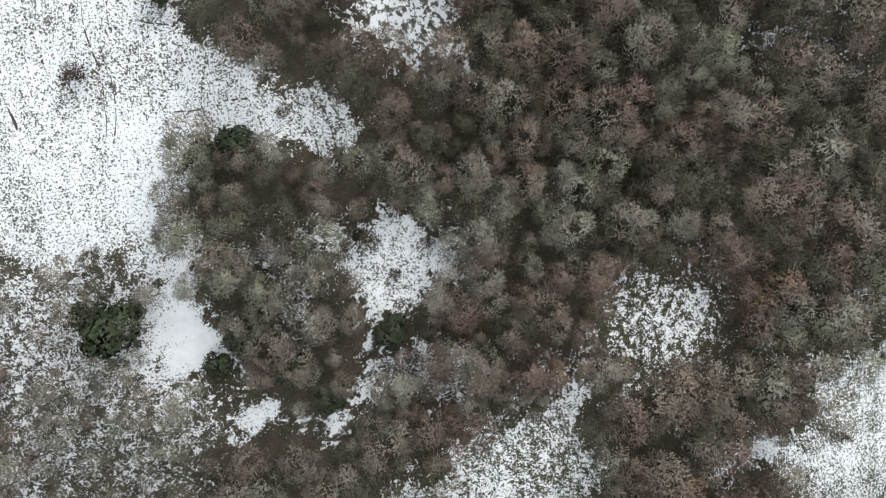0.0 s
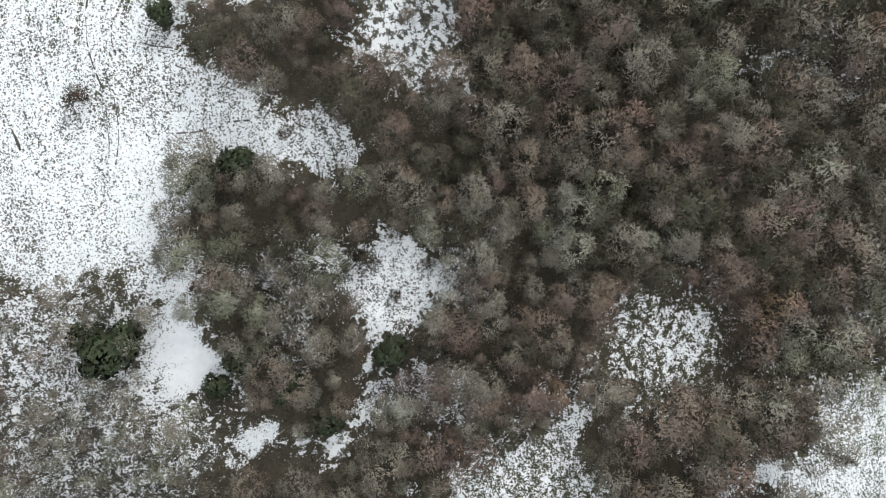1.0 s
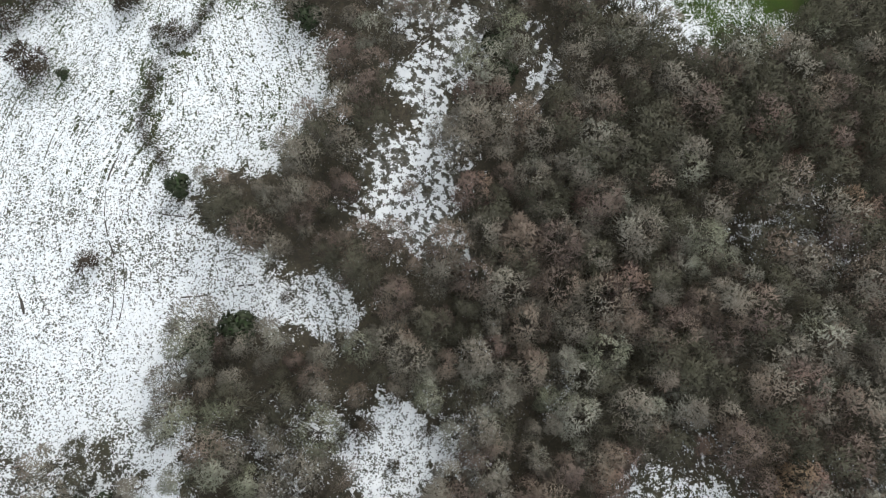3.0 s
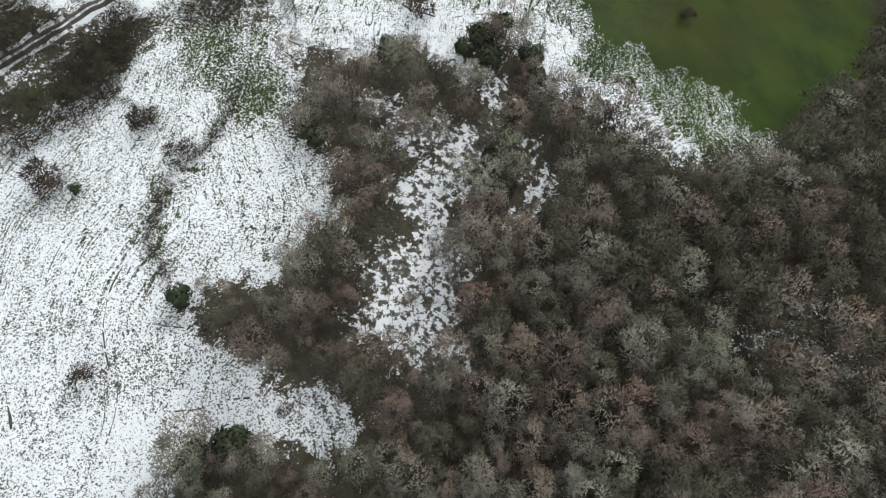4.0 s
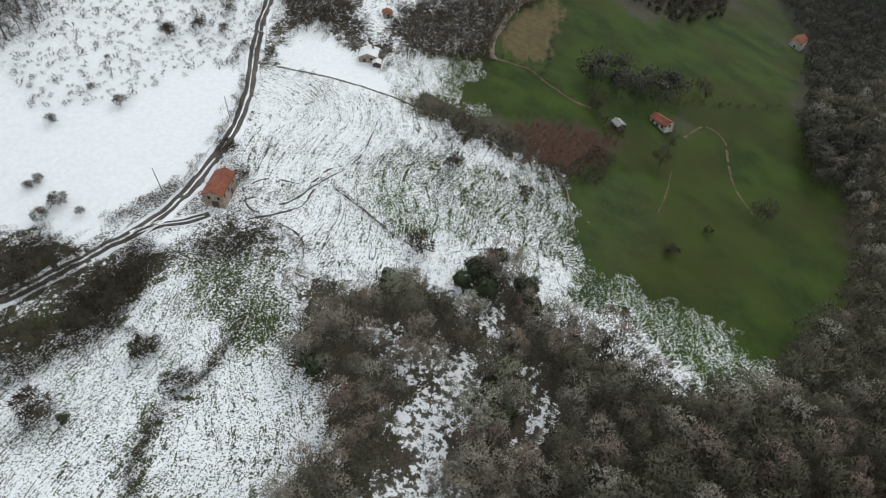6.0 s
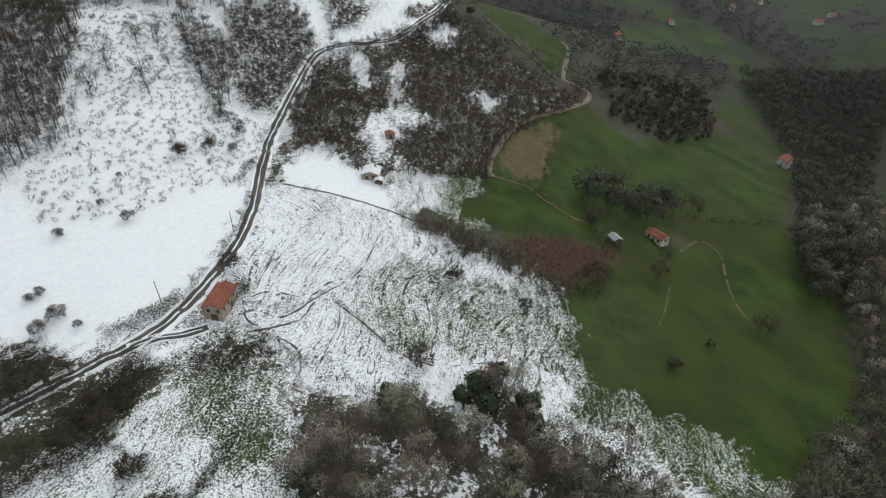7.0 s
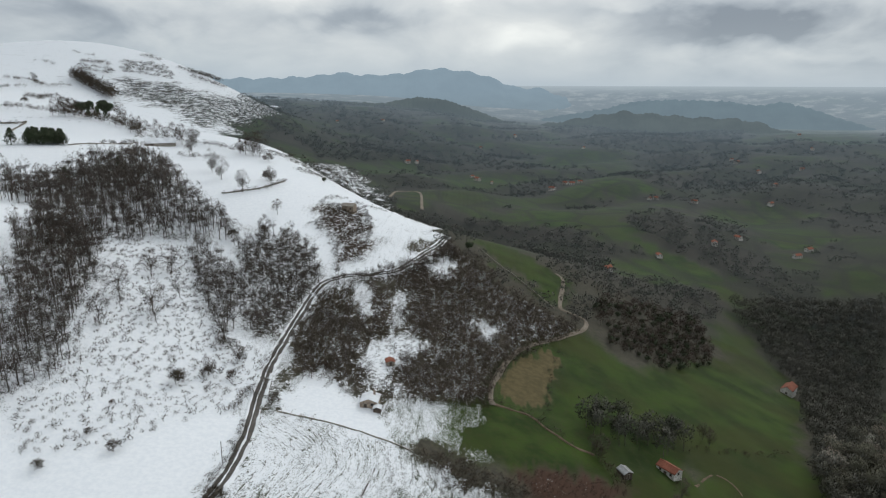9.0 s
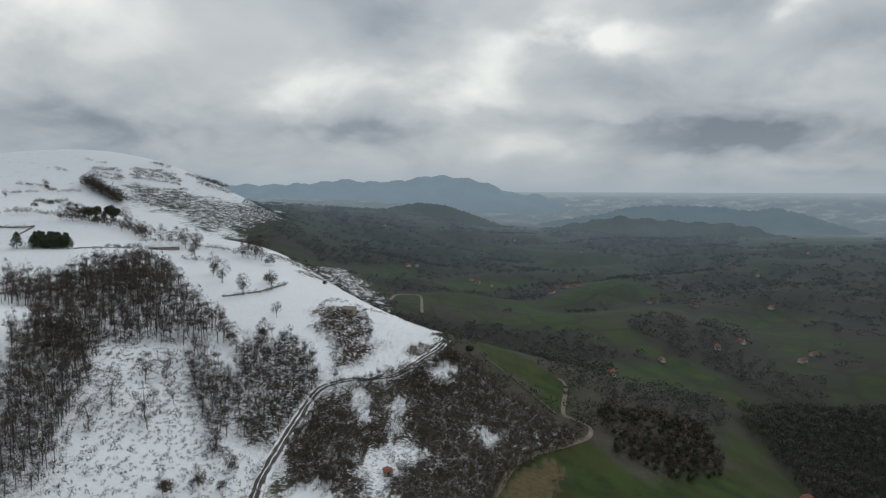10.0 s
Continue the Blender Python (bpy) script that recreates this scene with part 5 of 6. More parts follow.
# ---------------------------------------------------------------- buildings
def box_mesh(name, x0, x1, y0, y1, z0, z1, material, bevel=0.0):
    bm = bmesh.new()
    bmesh.ops.create_cube(bm, size=1)
    for v in bm.verts:
        v.co = ((x0 + x1) / 2 + v.co.x * (x1 - x0), (y0 + y1) / 2 + v.co.y * (y1 - y0), (z0 + z1) / 2 + v.co.z * (z1 - z0))
    if bevel:
        bmesh.ops.bevel(bm, geom=bm.edges[:], offset=bevel, segments=1, affect="EDGES")
    me = bpy.data.meshes.new(name)
    bm.to_mesh(me)
    bm.free()
    me.materials.append(material)
    return me


def roof_slab(name, w, l, eave, ridge, side, material, over=0.3, thick=0.16):
    """One pitch of a tiled roof: ribbed with tile courses down the slope."""
    n = max(6, int((l + 2 * over) / 0.28))
    ys = np.linspace(-l / 2 - over, l / 2 + over, 2 * n + 1)
    rib = np.where(np.arange(2 * n + 1) % 2, 0.05, 0.0)
    x_low = (w / 2 + over) * side
    drop = over * (ridge - eave) / (w / 2)
    V, rows = [], 5
    for i in range(rows):
        f = i / (rows - 1)
        x = x_low * (1 - f)
        z = (eave - drop) * (1 - f) + ridge * f + 0.03 * math.sin(f * 9)
        V.append(np.column_stack([np.full(len(ys), x), ys, z + rib + thick]))
    top = np.concatenate(V)
    bot = np.concatenate([np.column_stack([np.full(len(ys), x_low * (1 - i)), ys, np.full(len(ys), (eave - drop) * (1 - i) + ridge * i)]) for i in (0, 1)])
    m = len(ys)
    k = np.arange(m - 1)
    Q = [np.stack([k + r * m, k + 1 + r * m, k + 1 + (r + 1) * m, k + (r + 1) * m], 1) for r in range(rows - 1)]
    b = rows * m
    Q.append(np.stack([k + b, k + b + m, k + 1 + b + m, k + 1 + b], 1))
    Q.append(np.stack([k, k + b, k + 1 + b, k + 1], 1))
    ends = [[0, (rows - 1) * m, b + m, b], [m - 1, b + m - 1, b + 2 * m - 1, rows * m - 1]]
    return mesh_of(name, np.concatenate([top, bot]), np.concatenate(Q + [np.array(ends)]), material)


def gable_walls(name, w, l, eave, ridge, material):
    """Four walls with gable ends as one thick shell."""
    bm = bmesh.new()
    prof = [(-w / 2, -1.2), (w / 2, -1.2), (w / 2, eave), (0, ridge), (-w / 2, eave)]
    a = [bm.verts.new((x, -l / 2, z)) for x, z in prof]
    b = [bm.verts.new((x, l / 2, z)) for x, z in prof]
    bm.faces.new(a)
    bm.faces.new(b[::-1])
    for i in range(5):
        j = (i + 1) % 5
        bm.faces.new((a[j], a[i], b[i], b[j]))
    bmesh.ops.recalc_face_normals(bm, faces=bm.faces[:])
    me = bpy.data.meshes.new(name)
    bm.to_mesh(me)
    bm.free()
    me.materials.append(material)
    return me


def opening(parent, name, x, y, z, w, h, face, material, trim=STONE):
    """A window or door: a dark leaf in a proud stone surround on the wall face ('x-', 'x+', 'y-' or 'y+')."""
    t, g = 0.16, 0.12
    def slab(nm, u0, u1, z0, z1, d0, d1, mat):
        s = 1 if face[1] == "+" else -1
        lo, hi = sorted((s * d0, s * d1))
        if face[0] == "x":
            return box_mesh(nm, x + lo, x + hi, y + u0, y + u1, z0, z1, mat)
        return box_mesh(nm, x + u0, x + u1, y + lo, y + hi, z0, z1, mat)
    ob = new(name, slab(name, -w / 2, w / 2, z, z + h, -0.1, 0.02, material))
    ob.parent = parent
    for nm, u0, u1, z0, z1 in (("jamb", -w / 2 - t, -w / 2, z, z + h), ("jamb", w / 2, w / 2 + t, z, z + h),
                               ("lintel", -w / 2 - t, w / 2 + t, z + h, z + h + t), ("sill", -w / 2 - t, w / 2 + t, z - g, z)):
        o = new(nm, slab(nm, u0, u1, z0, z1, -0.05, 0.06, trim))
        o.parent = ob
    return ob


def building(name, x, y, w, l, eave, ridge, turn, walls, roof, label, category, holes=(), group="", chimney=False, z=None):
    root = tagged(new(name), label, category, group)
    part("wall", gable_walls("wall", w, l, eave, ridge, walls), root)
    part("roof_pitch", roof_slab("roof_pitch", w, l, eave, ridge, -1, roof), root)
    part("roof_pitch", roof_slab("roof_pitch", w, l, eave, ridge, 1, roof), root)
    part("ridge_tiles", box_mesh("ridge_tiles", -0.16, 0.16, -l / 2 - 0.45, l / 2 + 0.45, ridge + 0.12, ridge + 0.28, roof, 0.05), root)
    if chimney:
        part("chimney", box_mesh("chimney", w * 0.16, w * 0.16 + 0.7, l * 0.2, l * 0.2 + 0.7, ridge - 0.8, ridge + 1.1, walls, 0.03), root)
    for nm, face, u, hz, ww, hh in holes:
        px, py = {"x-": (-w / 2, u), "x+": (w / 2, u), "y-": (u, -l / 2), "y+": (u, l / 2)}[face]
        opening(root, nm, px, py, hz, ww, hh, face, DARK if nm != "door" else WOOD)
    root.matrix_basis = pose(x, y, ground_z(x, y) if z is None else z, 0, 0, turn)
    return root


building("barn", -56.5, 128.4, 5.1, 9.4, 3.8, 5.0, -7, TAN, ROOF, "stone barn with a faded red tiled roof beside a snowy lane", "barn",
         [("window", "y-", -0.9, 2.4, 0.8, 1.0), ("window", "y-", 1.6, 2.4, 0.7, 0.9), ("door", "y-", 0.4, -0.2, 1.8, 2.1),
          ("window", "x+", -3.2, 2.2, 0.7, 0.9), ("window", "x+", -0.6, 2.2, 0.7, 0.9), ("window", "x+", 2.6, 2.2, 0.7, 0.9),
          ("door", "x+", 0.9, -0.2, 1.2, 2.0)])
building("hut", -25.6, 208.0, 6.2, 6.0, 2.4, 3.6, -4, TAN, SNOW, "small rendered hut with a snow-covered gable roof", "hut",
         [("window", "y-", 1.2, 1.0, 0.9, 0.9), ("door", "y-", -1.2, -0.3, 1.0, 2.0)], chimney=True)
building("lean_to", -22.6, 203.6, 2.6, 2.2, 1.7, 2.2, -4, WOOD, SNOW, "low wooden lean-to under snow beside a hut", "shed")
building("farmhouse", 82.4, 208.0, 4.6, 7.8, 2.6, 3.8, 33, RENDER, ROOF, "whitewashed farmhouse with a red tiled roof in a meadow", "house",
         [("window", "y-", 0.0, 1.6, 0.9, 1.0), ("window", "x-", -2.4, 1.2, 0.8, 1.0), ("window", "x-", 2.2, 1.2, 0.8, 1.0), ("door", "x-", 0.0, -0.2, 1.0, 2.0)])
building("farmhouse", 208.0, 356.0, 6.5, 10.0, 4.2, 6.2, -44, RENDER, ROOF, "red-roofed farmhouse above a wooded valley", "house",
         [("window", "x-", -2.0, 1.6, 1.0, 1.1), ("window", "x-", 2.0, 1.6, 1.0, 1.1), ("window", "y-", 0.0, 1.6, 1.0, 1.1)])
building("barn", -58.5, 397.0, 5.6, 7.6, 3.6, 5.0, 74, TAN, STONE, "old stone barn on a snowy brow among scrub", "barn",
         [("window", "x-", -2.0, 1.6, 0.9, 1.0), ("door", "x-", 1.5, -0.2, 1.6, 2.2)])
building("farm_shed", -219.0, 505.0, 9.0, 22.0, 2.2, 5.6, 113, STONE, SNOW, "long low farm shed with a snow-covered roof", "barn",
         [("window", "x-", -6.0, 1.2, 1.4, 0.9), ("window", "x-", 0.0, 1.2, 1.4, 0.9), ("door", "x-", 6.0, -0.2, 2.4, 2.3)])
building("shed", 62.6, 196.5, 3.4, 4.2, 2.0, 2.7, 20, WOOD, METAL, "small grey tin-roofed shed by a hedge", "shed", [("door", "y-", 0.0, -0.2, 0.9, 1.8)])
building("ruined_hut", -21.2, 241.5, 3.2, 3.6, 1.5, 2.1, 12, STONE, ROOF, "small ruined stone hut with rusty red tiles in scrub", "hut", [("door", "y-", 0.0, -0.2, 0.9, 1.8)])


def pole(x, y, height, lean, label):
    root = tagged(new("utility_pole"), label, "pole", "poles along the lane")
    part("shaft", mesh_of("shaft", *limbs(np.array([[0, 0, -0.8]]), np.array([[lean, 0, height]]), [0.13], [0.09], 8), WOOD), root)
    part("insulator", box_mesh("insulator", lean - 0.12, lean + 0.12, -0.08, 0.08, height - 0.45, height - 0.15, METAL, 0.03), root)
    root.matrix_basis = pose(x, y, ground_z(x, y))
    return root


pole(-71.0, 127.8, 7.5, -0.4, "leaning wooden utility pole on a snowy bank")
pole(-62.4, 162.7, 7.0, 0.1, "wooden utility pole beside a snowy lane")

# ---------------------------------------------------------------- hedges, single trees, bushes and houses
BUSH_SPOTS = [(-91.7, 160.2, 1.6), (-105.3, 149.2, 1.3), (-101.3, 180.5, 0.8), (-100.7, 165.1, 0.9), (-89.5, 199.8, 2.2), (-81.9, 209.1, 1.8), (-74.8, 210.9, 1.6), (-75.9, 225.5, 1.6), (-77.2, 66.9, 2.6), (-73.9, 64.0, 2.2), (-59.7, 78.8, 2.2), (-60.3, 27.6, 1.8), (-27.7, 23.1, 1.0), (23.4, 142.9, 1.9), (3.9, 153.3, 2.0), (-5.5, 116.2, 2.6), (65.7, 132.1, 1.6), (45.2, 103.5, 1.0), (82.5, 147.8, 1.2), (-56.9, 200.1, 1.9), (-58.6, 144.7, 2.4), (-100.8, 127.7, 1.2), (-94.2, 120.9, 1.8), (-95.6, 116.4, 1.6), (-87.6, 118.3, 1.0), (-102.5, 125.6, 1.0), (2.8, 151.0, 1.9), (-111.0, 406.6, 3.0), (-108.6, 326.3, 2.4), (-96.0, 338.3, 2.4), (-493.1, 813.4, 3.5), (-443.4, 700.9, 3.0)] + [(-491.3, 866.2, 3.0), (-126.3, 471.2, 3.0), (-51.1, 72.9, 1.6), (-53.9, 73.4, 1.2), (-58.7, 80.8, 1.4), (-61.1, 79.3, 1.6), (-17.3, 0.1, 0.9), (-12.9, 1.1, 2.0), (-8.4, -5.0, 0.9), (-2.2, 0.6, 1.0), (80.9, -38.3, 1.0)]
TREE_SPOTS = [(-124.6, 236.6, 0.75), (-111.0, 235.8, 0.95), (-129.0, 275.4, 0.6), (-120.9, 275.7, 0.7), (-123.3, 218.5, 0.6), (-106.8, 321.3, 0.7), (-94.5, 332.5, 0.6), (-124.8, 207.4, 0.6), (-145.5, 406.3, 0.95), (-135.8, 392.4, 0.8), (-119.0, 380.2, 0.85), (-186.4, 482.5, 1.3), (-152.7, 490.2, 1.0), (-141.8, 489.5, 1.1), (-150.5, 504.4, 1.0), (-183.9, 470.7, 1.1), (-478.2, 862.6, 1.0), (-261.3, 547.4, 1.0), (-284.1, 569.5, 1.0), (-63.5, 388.5, 0.7), (108.5, 162.7, 1.0), (106.4, 164.7, 0.9), (73.8, 178.0, 1.1), (81.0, 191.1, 0.9), (56.0, 203.8, 1.0), (111.1, 241.0, 0.9), (64.1, 131.1, 0.6), (109.8, 244.9, 0.9), (54.5, 206.8, 0.8), (-427.6, 648.4, 1.0), (-578.5, 856.6, 1.2), (-127.3, 242.3, 1.4874999999999998)] + [(-115.1, 242.5, 1.5), (-125.2, 221.7, 1.275), (-122.1, 279.5, 1.38125), (-127.3, 270.5, 1.275), (-111.7, 261.1, 0.95625), (-89.5, 199.1, 0.8500000000000001), (-82.3, 209.6, 0.8500000000000001), (-108.0, 326.3, 1.275), (-95.9, 338.6, 1.275), (-118.4, 378.1, 1.5), (-134.8, 392.1, 1.5), (-147.7, 412.3, 1.5), (-94.4, 362.4, 1.0625), (-99.8, 272.3, 1.1687500000000002), (-86.2, 249.9, 1.275), (-76.2, 225.1, 0.8500000000000001), (-85.4, 232.2, 0.7437499999999999), (-105.9, 395.7, 1.4874999999999998)] + [(x, y, 1.6 + 0.4 * math.sin(x)) for x, y in [(-365, 616), (-363, 623), (-350, 610), (-348, 616), (-340, 610), (-294, 598), (-285, 588), (-272, 574), (-258, 557), (-247, 544), (-232, 529), (-222, 522), (-213, 517), (-205, 512), (-198, 514), (-196, 519), (-153, 489), (-148, 487), (-142, 485), (-137, 485)]]
EVERGREEN_SPOTS = [(-46.3, 42.0, 0.85), (-69.8, 63.4, 0.4), (-54.5, -14.8, 1.5), (-51.7, -11.9, 1.2), (-26.3, -21.0, 1.2), (-33.8, -15.2, 1.1), (-9.4, -15.8, 1.0), (-40.2, 15.1, 1.0), (-34.2, 17.2, 1.1), (58.9, -27.0, 0.9), (-57.5, -11.3, 1.1), (8.4, 108.0, 1.2), (13.5, 111.9, 1.1), (20.0, 103.6, 1.1), (4.9, 104.6, 0.9), (-12.4, 102.8, 0.8), (10.3, 101.9, 1.0), (15.4, 87.7, 0.9), (21.0, 98.5, 0.9), (95.6, 241.7, 1.2), (15.9, 390.0, 1.0), (-84.4, 456.4, 0.6), (10.4, 75.4, 1.0), (12.4, 69.0, 1.0), (-26.1, 76.9, 1.0), (29.8, 30.6, 1.0), (-8.4, -14.3, 1.0), (-38.1, -20.1, 0.9), (-19.5, -26.8, 1.0), (70.0, -10.8, 1.0), (-343.0, 625.0, 2.0), (-343.0, 639.0, 2.0), (-333.0, 646.0, 2.2), (-326.0, 638.0, 1.8), (-319.0, 630.0, 2.0)]
CONIFER_SPOTS = [(-264.8, 415.1, 1.0), (-262.6, 416.9, 1.0), (-260.5, 418.9, 1.0), (-258.5, 421.0, 1.0), (-256.6, 423.4, 1.0), (-254.8, 425.9, 1.0), (-253.1, 428.7, 1.0), (-251.5, 431.8, 1.0), (-264.6, 421.9, 1.2), (-259.3, 428.5, 1.2), (-272.1, 410.8, 1.2), (-324.1, 602.8, 1.0), (-320.5, 611.1, 1.2), (-310.8, 607.7, 1.0), (-199.5, 397.7, 1.0), (-193.6, 392.7, 0.9), (-216.5, 369.4, 1.0)] + [(-266.0 + 1.5 * i, 420.0 + 1.9 * i + 2 * (i % 2), 1.15) for i in range(9)]
HOUSE_SPOTS = [(61.0, 1148.3), (84.6, 1125.4), (52.5, 1186.1), (175.1, 1031.8), (205.5, 1082.7), (212.5, 1060.6), (226.8, 1066.6), (307.6, 953.3), (319.8, 959.6), (361.1, 917.6), (284.5, 659.2), (326.4, 696.6), (207.0, 599.5), (366.4, 647.2), (393.2, 674.1), (475.8, 927.6), (654.5, 1446.1), (670.7, 1511.8), (230.4, 2104.2), (101.8, 1782.4), (-53.2, 1293.5), (-70.3, 1272.5), (-181.4, 1975.5), (-289.9, 1791.7), (385.2, 1792.2), (523.1, 1014.0), (658.7, 1348.6), (727.7, 1313.2), (1592.9, 3169.4), (1152.6, 2124.1), (938.4, 1658.9), (132.3, 501.3)]
PALE_TREE_SPOTS = [(84.7, 10.5, 1.0), (-2.2, 25.2, 0.9), (47.2, 9.9, 0.9), (-16.4, -6.5, 0.7), (18.9, 19.6, 0.9), (64.0, -0.6, 1.0), (71.2, 64.7, 0.9), (81.4, 77.9, 1.0), (-63.5, -25.3, 1.0), (-66.8, -35.1, 1.1), (-55.1, -38.6, 1.0), (-43.7, 1.6, 0.9)]
HEDGES = [
    ([(-585, 1087), (-550, 1110)], 4, 3.5999999999999996),
    ([(-572, 1053), (-532, 1074)], 4, 3.5999999999999996),
    ([(-535, 1110), (-477, 1179)], 4, 3.0),
    ([(-546, 1143), (-498, 1205)], 4, 3.0),
    ([(-548, 1226), (-524, 1244)], 4, 3.3000000000000003),
    ([(-476, 1258), (-454, 1353)], 4, 3.9000000000000004),
    ([(-461, 1231), (-424, 1280)], 4, 3.5999999999999996),
    ([(-557, 1009), (-513, 982), (-481, 967)], 2.5, 6.0),
    ([(-557, 1017), (-517, 998), (-489, 985)], 2.5, 6.0),
    ([(-603, 983), (-572, 946), (-544, 968)], 4, 2.7)] + [
    ([(-616, 950), (-586, 955)], 5, 3.0),
    ([(-494, 1013), (-455, 1076), (-419, 1187)], 4, 1.4),
    ([(-493, 1059), (-456, 1152)], 4, 1.7999999999999998),
    ([(-436, 1030), (-419, 1056)], 4, 2.0),
    ([(-363, 616), (-329, 602), (-278, 572), (-247, 538)], 3, 3.0),
    ([(-447, 782), (-455, 862)], 3, 3.0),
    ([(-244, 524), (-224, 526), (-202, 517), (-160, 499), (-140, 491), (-119, 513)], 3.0, 1.8),
    ([(-187, 464), (-171, 463)], 2.2, 1.6),
    ([(-127, 369), (-109, 392), (-102, 414)], 2.5, 1.0),
    ([(-207, 960), (-177, 938), (-122, 837)], 3, 1.6)] + [
    ([(-77, 390), (-68, 415), (-53, 417), (-36, 430)], 2.0, 1.0),
    ([(-404, 588), (-372, 582)], 3, 1.4),
    ([(-244, 468), (-237, 501)], 2.5, 1.3),
    ([(-82, 117), (-77, 119), (-72, 126), (-67, 132), (-65, 142)], 1.2, 0.7975),
    ([(-80, 116), (-75, 122), (-69, 128)], 1.2, 0.87),
    ([(-81, 105), (-75, 110), (-69, 115)], 1.3, 0.8),
    ([(-70, 99), (-72, 106), (-69, 110)], 1.3, 1.2),
    ([(-82, 96), (-73, 99), (-70, 104)], 1.5, 1.2),
    ([(-62, 153), (-61, 169), (-63, 186)], 1.4, 0.87),
    ([(-68, 192), (-68, 201), (-67, 207)], 1.2, 0.9)] + [
    ([(-66, 235), (-64, 211), (-62, 194)], 2.0, 0.8),
    ([(-97, 116), (-95, 121), (-93, 124)], 1.0, 0.7),
    ([(-103, 125), (-100, 128)], 1.2, 0.5),
    ([(-60, 110), (-49, 110), (-46, 115)], 1.2, 1.0),
    ([(-54, 135), (-53, 138), (-51, 135)], 0.9, 0.87),
    ([(-3, 215), (17, 222), (32, 220), (46, 206)], 1.8, 0.87),
    ([(54, 207), (57, 197), (60, 190)], 1.5, 1.2),
    ([(98, 230), (126, 241), (153, 254)], 3, 0.8),
    ([(56, 228), (74, 232), (95, 237)], 2.0, 1.4),
    ([(57, 290), (46, 256), (41, 224)], 3, 0.7)] + [
    ([(-53, 132), (-52, 137)], 0.9, 0.7),
    ([(-19, 104), (-11, 104), (-6, 107)], 1.3, 1.0),
    ([(2, 81), (-3, 66), (-6, 61)], 2.5, 0.8),
    ([(-9, 51), (-3, 47), (2, 40)], 2.5, 0.7),
    ([(-22, 4), (-14, 5), (-6, 6)], 2.0, 0.8),
    ([(30, -13), (36, -20), (45, -23)], 2.5, 0.6),
    ([(-50, 46), (-53, 51), (-55, 56), (-54, 61), (-54, 66), (-50, 71), (-46, 77), (-43, 85)], 0.8, 0.651),
    ([(-50, 47), (-54, 52), (-55, 56), (-54, 61), (-53, 66)], 0.8, 0.6200000000000001),
    ([(-51, 123), (-39, 117), (-32, 105), (-24, 100)], 0.7, 0.46499999999999997),
    ([(-51, 131), (-39, 131), (-31, 139)], 0.7, 0.43400000000000005)] + [
    ([(-29, 136), (-19, 126), (-12, 119), (-3, 116)], 0.6, 0.49600000000000005),
    ([(-21, 70), (-21, 67), (-22, 62)], 0.7, 0.46499999999999997),
    ([(-70, 89), (-65, 84), (-59, 83)], 0.7, 0.5425),
    ([(-53, 70), (-48, 74), (-44, 84), (-42, 92)], 0.6, 0.49600000000000005),
    ([(-52, 38), (-45, 38), (-41, 36)], 0.7, 0.31000000000000005),
    ([(-44, 24), (-36, 25), (-28, 26), (-19, 27)], 0.9, 0.24800000000000003),
    ([(-46, 118), (-41, 113), (-37, 115), (-33, 111)], 0.8, 0.6200000000000001),
    ([(-53, 119), (-47, 114), (-43, 118)], 0.8, 0.6975),
    ([(-38, 146), (-30, 156), (-23, 147), (-14, 157)], 1.0, 0.31000000000000005),
    ([(-18, 180), (-14, 162), (-15, 146)], 0.9, 0.341)] + [
    ([(-8, 189), (-4, 171), (3, 156)], 1.0, 0.3875),
    ([(-49, 226), (-46, 234), (-40, 224), (-34, 213)], 0.9, 0.7),
    ([(-38, 244), (-30, 239), (-28, 232)], 1.5, 0.8),
    ([(-26, 264), (-20, 252), (-15, 243)], 1.8, 0.9),
    ([(-536, 1133), (-487, 1192)], 4, 2.6),
    ([(-575, 1073), (-541, 1091)], 4, 3.0),
    ([(-526, 1101), (-468, 1162)], 4, 2.4),
    ([(-494, 1249), (-465, 1352)], 4, 2.4),
    ([(-593, 889), (-582, 922)], 5, 2.5),
    ([(-447, 652), (-412, 651), (-374, 634)], 4, 2.2)] + [
    ([(-505, 800), (-516, 876), (-487, 878)], 4, 2.6),
    ([(-636, 1054), (-609, 1055)], 5, 2.0),
    ([(-622, 1129), (-586, 1135)], 6, 1.8)]
BUSHES = [bare_tree(120 + i, 2.0, 1.3, 420, 7, 3, 0.042, 3, 1.0, 0.45) for i in range(4)]
PALE = [bare_tree(130 + i, 10.5, 4.2, 700, 13, 4, 0.03, 4, 0.8, 0.7) for i in range(2)]
CONIFER = [leafy_tree(140 + i, 8.5, 3.2, 700, 0.34, True) for i in range(2)]


def plant(kinds, name, spots, material, label, category, group, trunk_name="trunk"):
    """Plants as things: one built for each kind, the rest copies."""
    made = {}
    r = random.Random(len(spots) * 7 + len(name))
    for x, y, s in spots:
        k, a = r.randrange(len(kinds)), r.uniform(0, 360)
        m = pose(x, y, ground_z(x, y), 0, 0, a)
        if k not in made:
            made[k] = tree_parts(name, *kinds[k], material, label, category, group)
            ob = made[k]
            ob.matrix_basis = m
        else:
            ob = copy_thing(made[k], m)
        ob.scale = (s, s, s)


